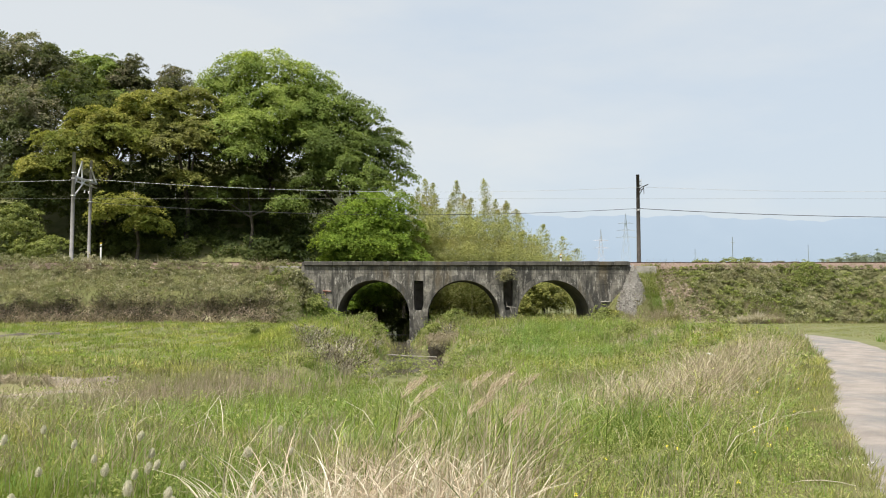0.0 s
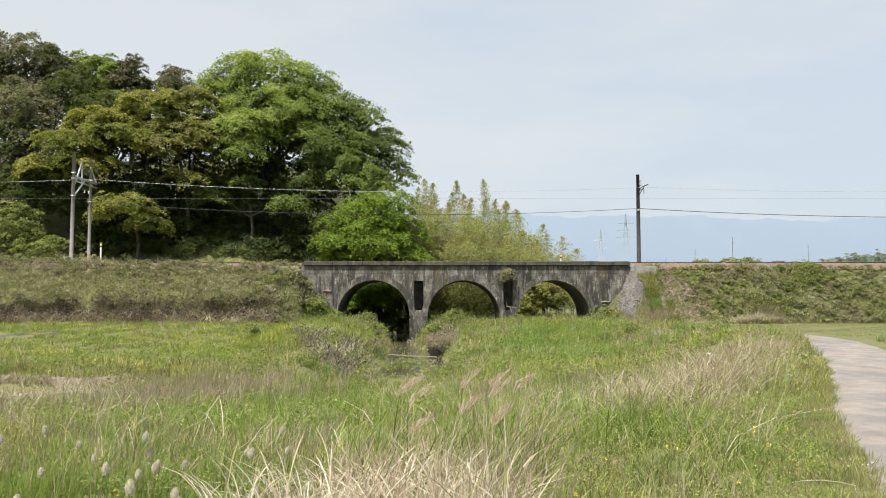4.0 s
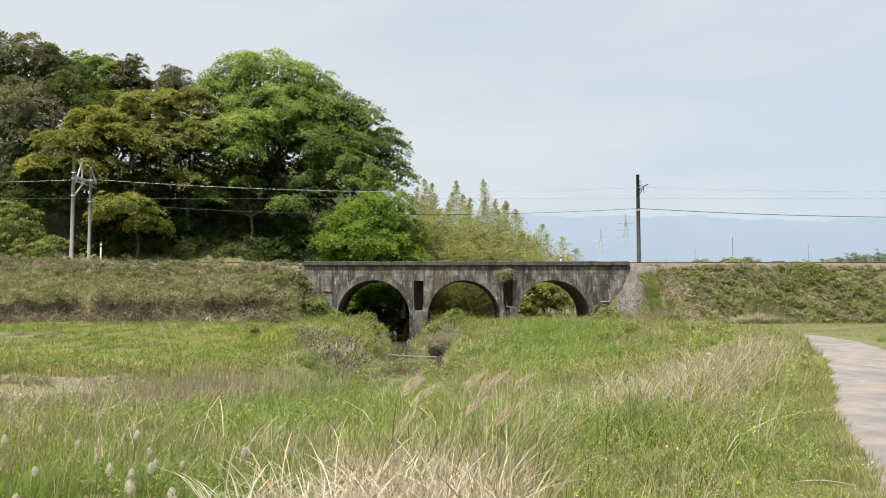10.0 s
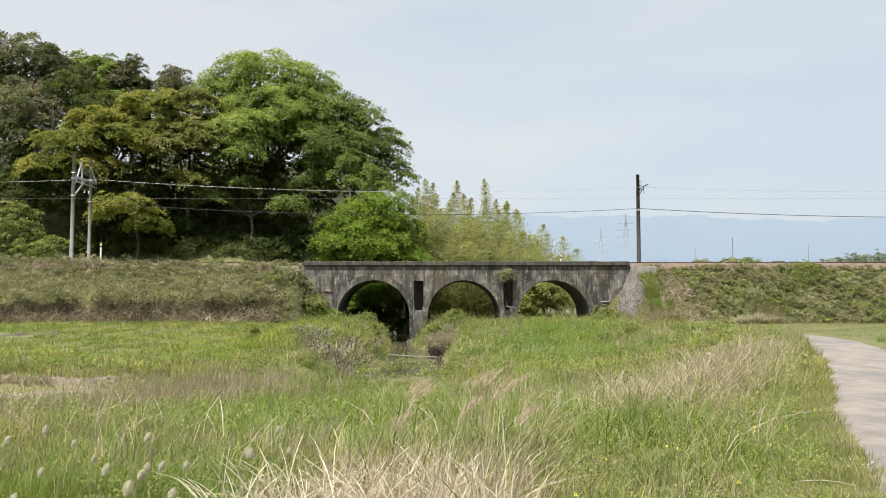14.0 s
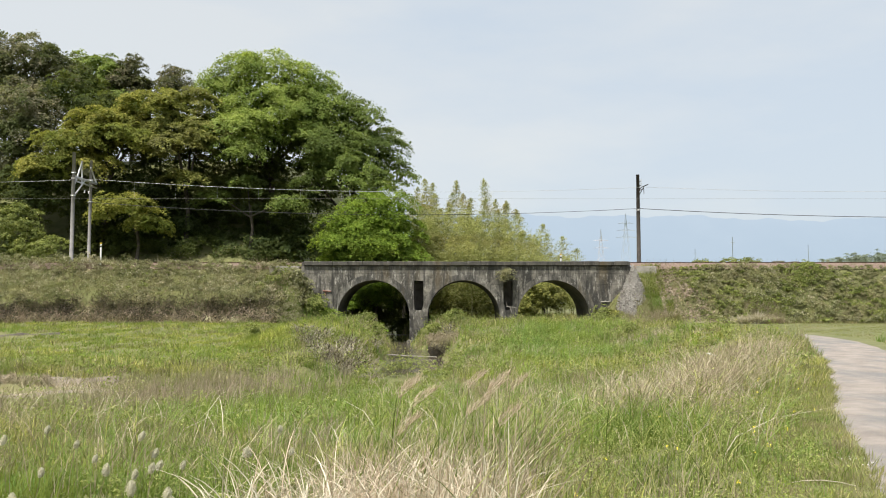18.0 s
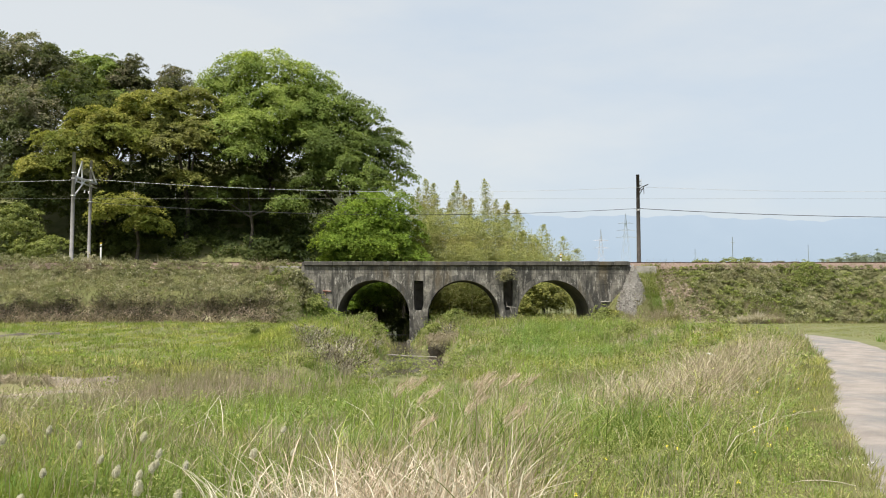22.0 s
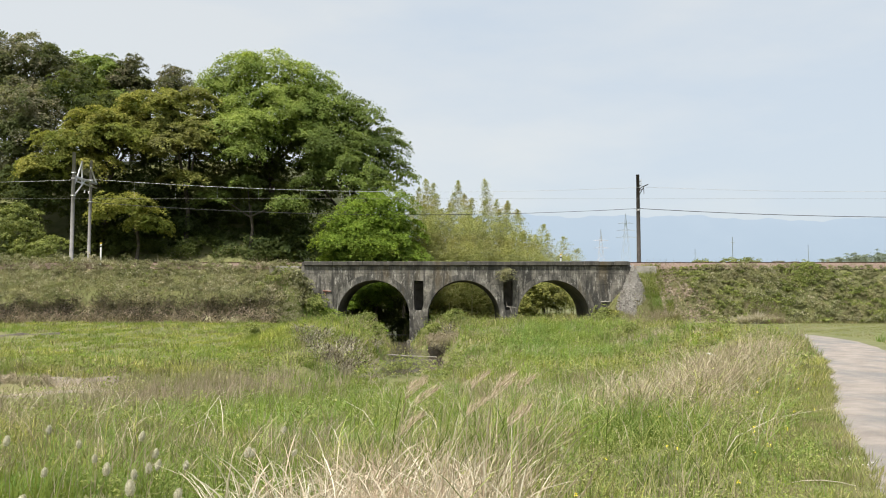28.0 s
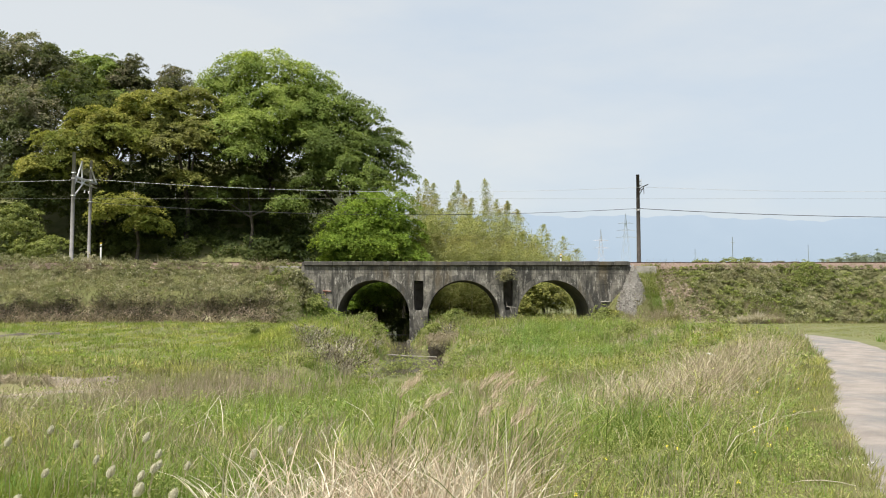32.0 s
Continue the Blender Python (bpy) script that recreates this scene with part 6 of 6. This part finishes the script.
    tagged(ribbon("gravel_bar", bar, -0.5, 0.6, 0.05, M_GRAVEL, 6), "strip of pale bare gravel beside the stream", "gravel", kind="structure")
    tagged(mesh_part("fallen_pole", tube([(-3.7, 52.6, -1.52), (-2.0, 52.4, -1.62), (-0.4, 52.1, -1.66)], [0.045, 0.04, 0.03], 6), M_CONC), "pale fallen bamboo pole lying across the stream", "pole")


def dry_shrub(x, y, h, n):
    g = float(ground_z(x, y))
    r = 0.35 * np.sqrt(rng.uniform(0, 1, n))
    a = rng.uniform(0, 2 * math.pi, n)
    lean = np.stack([np.cos(a), np.sin(a)], 1) * rng.uniform(0.2, 1.3, (n, 1))
    v, t = blades(np.stack([r * np.cos(a), r * np.sin(a), np.full(n, -0.05)], 1), h * rng.uniform(0.5, 1.1, n), lean, rng.uniform(1.0, 2.2, n), 0.02, 4)
    ob = empty("dry_shrub", x, y, g, "", "")
    mesh_part("tangle", (v, t), M_DRYSTEM, ob, "bleached grey stems")
    # dark leaves give the shrub's inside its shade by colour
    c = rng.normal(size=(260, 3)) * np.array([0.33, 0.33, 0.2]) * h + np.array([0, 0, 0.3 * h])
    ln = rng.uniform(0.06, 0.18, 260)
    tagged(mesh_part("litter", leaves(c, rng.normal(size=(260, 3)), ln, ln * 0.35, True), M_SHADED_BRUSH, ob, "dead leaves inside, coloured dark for shade"), kind="stuff")
    return tagged(ob, "tangled grey-brown dry shrub on the stream bank", "shrub", "dry shrubs on the mound")


def undercut_bank(x, y, z, rx, ry, rz, k):
    """A clod of dark stream bank with dead grass hanging over it."""
    bm = bmesh.new()
    bmesh.ops.create_icosphere(bm, subdivisions=3, radius=1.0)
    for q in bm.verts:
        q.co *= 1 + 0.16 * math.sin(q.co.x * 5 + k) * math.cos(q.co.z * 6 + k) + 0.08 * math.sin(q.co.y * 11 + q.co.x * 9 + k)
    g = (np.array([(q.co.x * rx, q.co.y * ry, q.co.z * rz) for q in bm.verts]), np.array([[q.index for q in f.verts] for f in bm.faces]))
    bm.free()
    e = empty("undercut_bank", x, y, z, "undercut dark earth bank with dry grass hanging over the water", "stream bank")
    mesh_part("earth", g, M_MUD_SHADE, e, "dark damp earth")
    n = 900
    a = rng.uniform(math.pi * 0.85, math.pi * 2.15, n)
    rad = rng.uniform(0.55, 1.0, n)
    roots = np.stack([np.cos(a) * rx * rad, np.sin(a) * ry * rad, rz * np.sqrt(np.clip(1.02 - rad ** 2, 0.02, 1))], 1)
    lean = np.stack([np.cos(a), np.sin(a)], 1) * rng.uniform(0.5, 1.2, (n, 1))
    v, t = blades(roots, rng.uniform(0.3, 0.7, n), lean, 3.6, 0.026, 5)
    v[:, 2] -= 0.7 * np.clip(np.hypot(v[:, 0] / rx, v[:, 1] / ry) - 0.85, 0, 1.2)
    mesh_part("hanging_grass", (v, t), M_BRASH, e, "dry hanging grass")


def build_mound():
    undercut_bank(-0.1, 55.0, -1.3, 0.85, 0.7, 0.75, 1.0)
    undercut_bank(-14.0, 28.9, -1.42, 0.75, 0.5, 0.34, 4.0)
    undercut_bank(-15.2, 28.4, -1.42, 0.6, 0.5, 0.3, 5.3)
    undercut_bank(0.3, 53.4, -1.2, 0.7, 0.6, 0.75, 2.6)
    for x, y, h in ((-6.2, 40.6, 1.1), (-5.4, 39.4, 1.15), (-4.9, 41.4, 1.0), (-6.8, 42.4, 1.1), (-5.9, 38.7, 1.0), (-4.6, 40.0, 0.9), (-4.1, 38.6, 1.0), (-4.9, 37.6, 1.0), (-3.7, 37.4, 0.9)):
        dry_shrub(x + 0.5, y, h, 120)
    for x, y, h in ((-7.6, 46.5, 1.0), (-6.4, 45.0, 1.1), (-4.9, 44.0, 0.9), (-6.9, 43.8, 0.9), (-3.9, 47.0, 0.9), (-0.3, 58.5, 1.1), (0.5, 57.0, 1.0), (0.1, 60.5, 1.0)):
        dry_shrub(x, y, h, 150)
    for x, y, r in ((-0.4, 60.2, 0.8), (0.8, 61.0, 0.9), (-4.3, 52.6, 0.7), (-4.9, 54.5, 0.7), (11.5, 52.5, 0.7), (-11.5, 52, 0.5)):
        tree("bush", [(x, y, float(ground_z(x, y)) + r * 0.7, r, r * 0.75)], M_GREENLEAF, 170, 0.13, "low leafy green bush on the stream bank", "bush", puff=0.35, trunk=0.03)
    g = float(ground_z(8.8, 27.6))
    tagged(mesh_part("fallen_stick", tube([(8.5, 27.6, g + 0.5), (9.1, 27.3, g + 0.32)], [0.02, 0.015], 6), M_WHITE), "pale broken stick caught in the grass", "stick")
    tagged(mesh_part("fallen_branch", join([tube([(5.3, 71.75, 1.35), (6.2, 71.7, 1.2)], [0.04, 0.02], 6), tube([(5.4, 71.75, 1.35), (5.3, 71.7, 1.75)], [0.03, 0.012], 6), tube([(5.6, 71.72, 1.3), (5.75, 71.65, 0.9)], [0.03, 0.02], 6)]), M_CONC), "pale driftwood branch lodged against the bridge pier", "branch")


swaying, nodding = [], []


def tuft(name, x, y, n, h, w, spread_r, material, lean_x, spread, label, category, segs=4, bow=(1.3, 2.4), taper=0.55):
    g = float(ground_z(x, y))
    r = spread_r * np.sqrt(rng.uniform(0, 1, n))
    a = rng.uniform(0, 2 * math.pi, n)
    roots = np.stack([r * np.cos(a), r * np.sin(a), np.full(n, -0.05)], 1)
    lean = np.stack([lean_x + rng.normal(size=n) * spread, rng.normal(size=n) * spread], 1)
    v, t = blades(roots, h * rng.uniform(0.5, 1.15, n), lean, rng.uniform(*bow, n), w * rng.uniform(0.6, 1.4, n), segs, taper)
    ob = mesh_part(name, (v, t), material, at=pose(x, y, g))
    tagged(ob, label, category, "grass tufts swaying in the wind")
    swaying.append((ob, x, y, g))
    return ob


def plume(x, y, h, lean):
    g = float(ground_z(x, y))
    e = empty("plume_grass", x, y, g, "slender grass stalk with a fluffy cream seed head", "grass", "fluffy grass heads")
    top = Vector((lean * h, 0, h))
    mesh_part("stalk", tube([(0, 0, -0.05), (lean * h * 0.35, 0, h * 0.55), top], [0.003, 0.0025, 0.002], 4), M_STRAW, e)
    prof = [(0.0, 0.35), (0.15, 0.8), (0.4, 1.0), (0.7, 0.85), (0.9, 0.5), (1.0, 0.1)]
    size = rng.uniform(0.055, 0.085)
    core = tube([(0.0, 0.0, size * q) for q, _ in prof], [size * 0.24 * w for _, w in prof], 10)
    n = 460
    u = rng.uniform(0, 1, n)
    rad = 0.31 * size * np.sin(np.clip(u * 0.93 + 0.07, 0, 1) * math.pi) ** 0.55
    a = rng.uniform(0, 2 * math.pi, n)
    c = np.stack([rad * np.cos(a), rad * np.sin(a), u * size * 1.06], 1)
    nrm = np.stack([np.cos(a), np.sin(a), np.full(n, 0.3)], 1) + rng.normal(size=(n, 3)) * 0.6
    head = mesh_part("seed_head", join([core, leaves(c, nrm, rng.uniform(0.014, 0.028, n), 0.0028)]), M_PLUME, e, "fluffy cream seed head", Matrix.Translation(top))
    nodding.append((head, top, 40 * lean, x + y))
    swaying.append((e, x, y, g))


def reed_panicle(x, y, h, lean):
    g = float(ground_z(x, y))
    e = empty("reed_with_plume", x, y, g, "tall reed stalk with a soft brownish plume bending in the wind", "reed", "reed plumes")
    pts = [(lean * h * u * u, 0, h * u) for u in (0, 0.35, 0.7, 1.0)]
    mesh_part("stalk", tube(pts, [0.005, 0.0045, 0.0035, 0.002], 5), M_STRAW, e)
    n = 110
    u = rng.uniform(0, 1, n)
    top = 0.24
    spread = 0.035 * np.sin(np.clip(u, 0.05, 0.95) * math.pi) ** 0.7
    a = rng.uniform(0, 2 * math.pi, n)
    c = np.stack([lean * h + (0.5 * u + 0.5 * u * u) * top * (0.5 + lean) + spread * np.cos(a), spread * np.sin(a), h + top * (0.75 * u - 0.25 * u * u)], 1)
    v, t = blades(c, rng.uniform(0.04, 0.1, n), np.stack([0.8 + rng.normal(size=n) * 0.4, rng.normal(size=n) * 0.4], 1), 1.3, 0.004, 2)
    mesh_part("plume", (v, t), M_PINKSTRAW, e, "soft brownish plume")
    swaying.append((e, x, y, g))


def build_foreground():
    for k in range(10):
        y = rng.uniform(5.2, 8.0)
        reed_panicle(rng.uniform(0.0, 0.075) * y if k % 3 else -0.06 * y, y, rng.uniform(0.75, 1.0), rng.uniform(0.02, 0.2))
    for k in range(64):
        y = rng.uniform(4.7, 6.6)
        x = rng.uniform(-0.25, 0.06) * y
        tuft("dead_reed_tuft", x, y, 20, 0.62 if k % 4 else 0.8, 0.0085, 0.26, M_PALE if k % 3 else M_PINKSTRAW, -0.02, 0.5, "pale dead reed stalks bent over by the wind", "reeds", 8, (1.4, 4.6), 0.15)
    for k in range(40):
        y = rng.uniform(4.8, 7.6)
        x = rng.uniform(-0.13, 0.08) * y
        tuft("dry_grass_tuft", x, y, 42, 0.66, 0.0065, 0.3, M_PINKSTRAW, 0.12, 0.32, "pinkish beige dry grass swaying above the bank", "grass", 4)
    for k in range(34):
        y = rng.uniform(5.0, 9.5)
        x = rng.uniform(-0.03 if k % 4 else -0.1, 0.13) * y
        tuft("reed_tuft", x, y, 24, 0.85, 0.0105, 0.35, (M_GREEN, M_STRAW, M_GREEN, M_STRAW, M_FRESH, M_PALE)[k % 6], 0.25, 0.34, "tall reeds with green and straw blades leaning in the wind", "reeds", 5)
    for k in range(24):
        y = 4.9 + 3.4 * rng.uniform(0, 1) ** 1.8
        x = rng.uniform(-0.53 * y, (-0.3 if k % 3 else -0.12) * y)
        plume(x, y, rng.uniform(0.3, 0.52), rng.uniform(0.0, 0.3))


# ---- what the wind moves ----
GUSTS = ((0.0, 0.0), (2.0, 0.15), (5.0, -0.2), (9.5, -0.55), (11.0, 0.0), (12.5, 0.25), (16.0, 0.1), (17.5, -0.3), (19.3, 0.3), (22.0, 0.35), (24.5, 0.6), (28.0, 0.6), (32.0, 0.55))


def gust(t):
    return float(np.interp(t, [g[0] for g in GUSTS], [g[1] for g in GUSTS]))


def motions():
    for e, x, y, g, k in bamboo_clumps:
        rows = [(t, pose(x, y, g, 0.15 * math.sin(t * 1.1 + k), 0.75 * gust(t) + 0.12 * math.sin(t * 1.7 + k * 1.3), 0)) for t in np.arange(0, 32.01, 1.0)]
        walk(e, rows)
    for ob, x, y, g in swaying:
        ph, sp = x * 1.1 + y * 0.6, 2.3 + 0.5 * math.sin(x * 7 + y * 3)
        rows = [(t, pose(x, y, g, 1.5 * math.sin(t * sp * 0.8 + ph * 2), 3.0 * gust(t) + 4.5 * math.sin(t * sp - ph) * (0.65 + 0.35 * math.sin(t * 0.7 - ph * 0.5)), 0)) for t in np.arange(0, 32.01, 0.4)]
        walk(ob, rows)
    for head, top, tilt, ph in nodding:
        walk(head, [(t, pose(*top, 4 * math.sin(t * 1.9 + ph * 3), tilt + 16 * (gust(t) + 0.3) + 17 * math.sin(t * 2.1 - ph) * (0.6 + 0.4 * math.sin(t * 0.6 + ph)), 0)) for t in np.arange(0, 32.01, 0.4)])


build_track()
build_line()
build_distance()
build_woods()
build_bamboo()
build_bank()
build_grass()
build_mound()
build_foreground()
build_bridge_pieces()
motions()
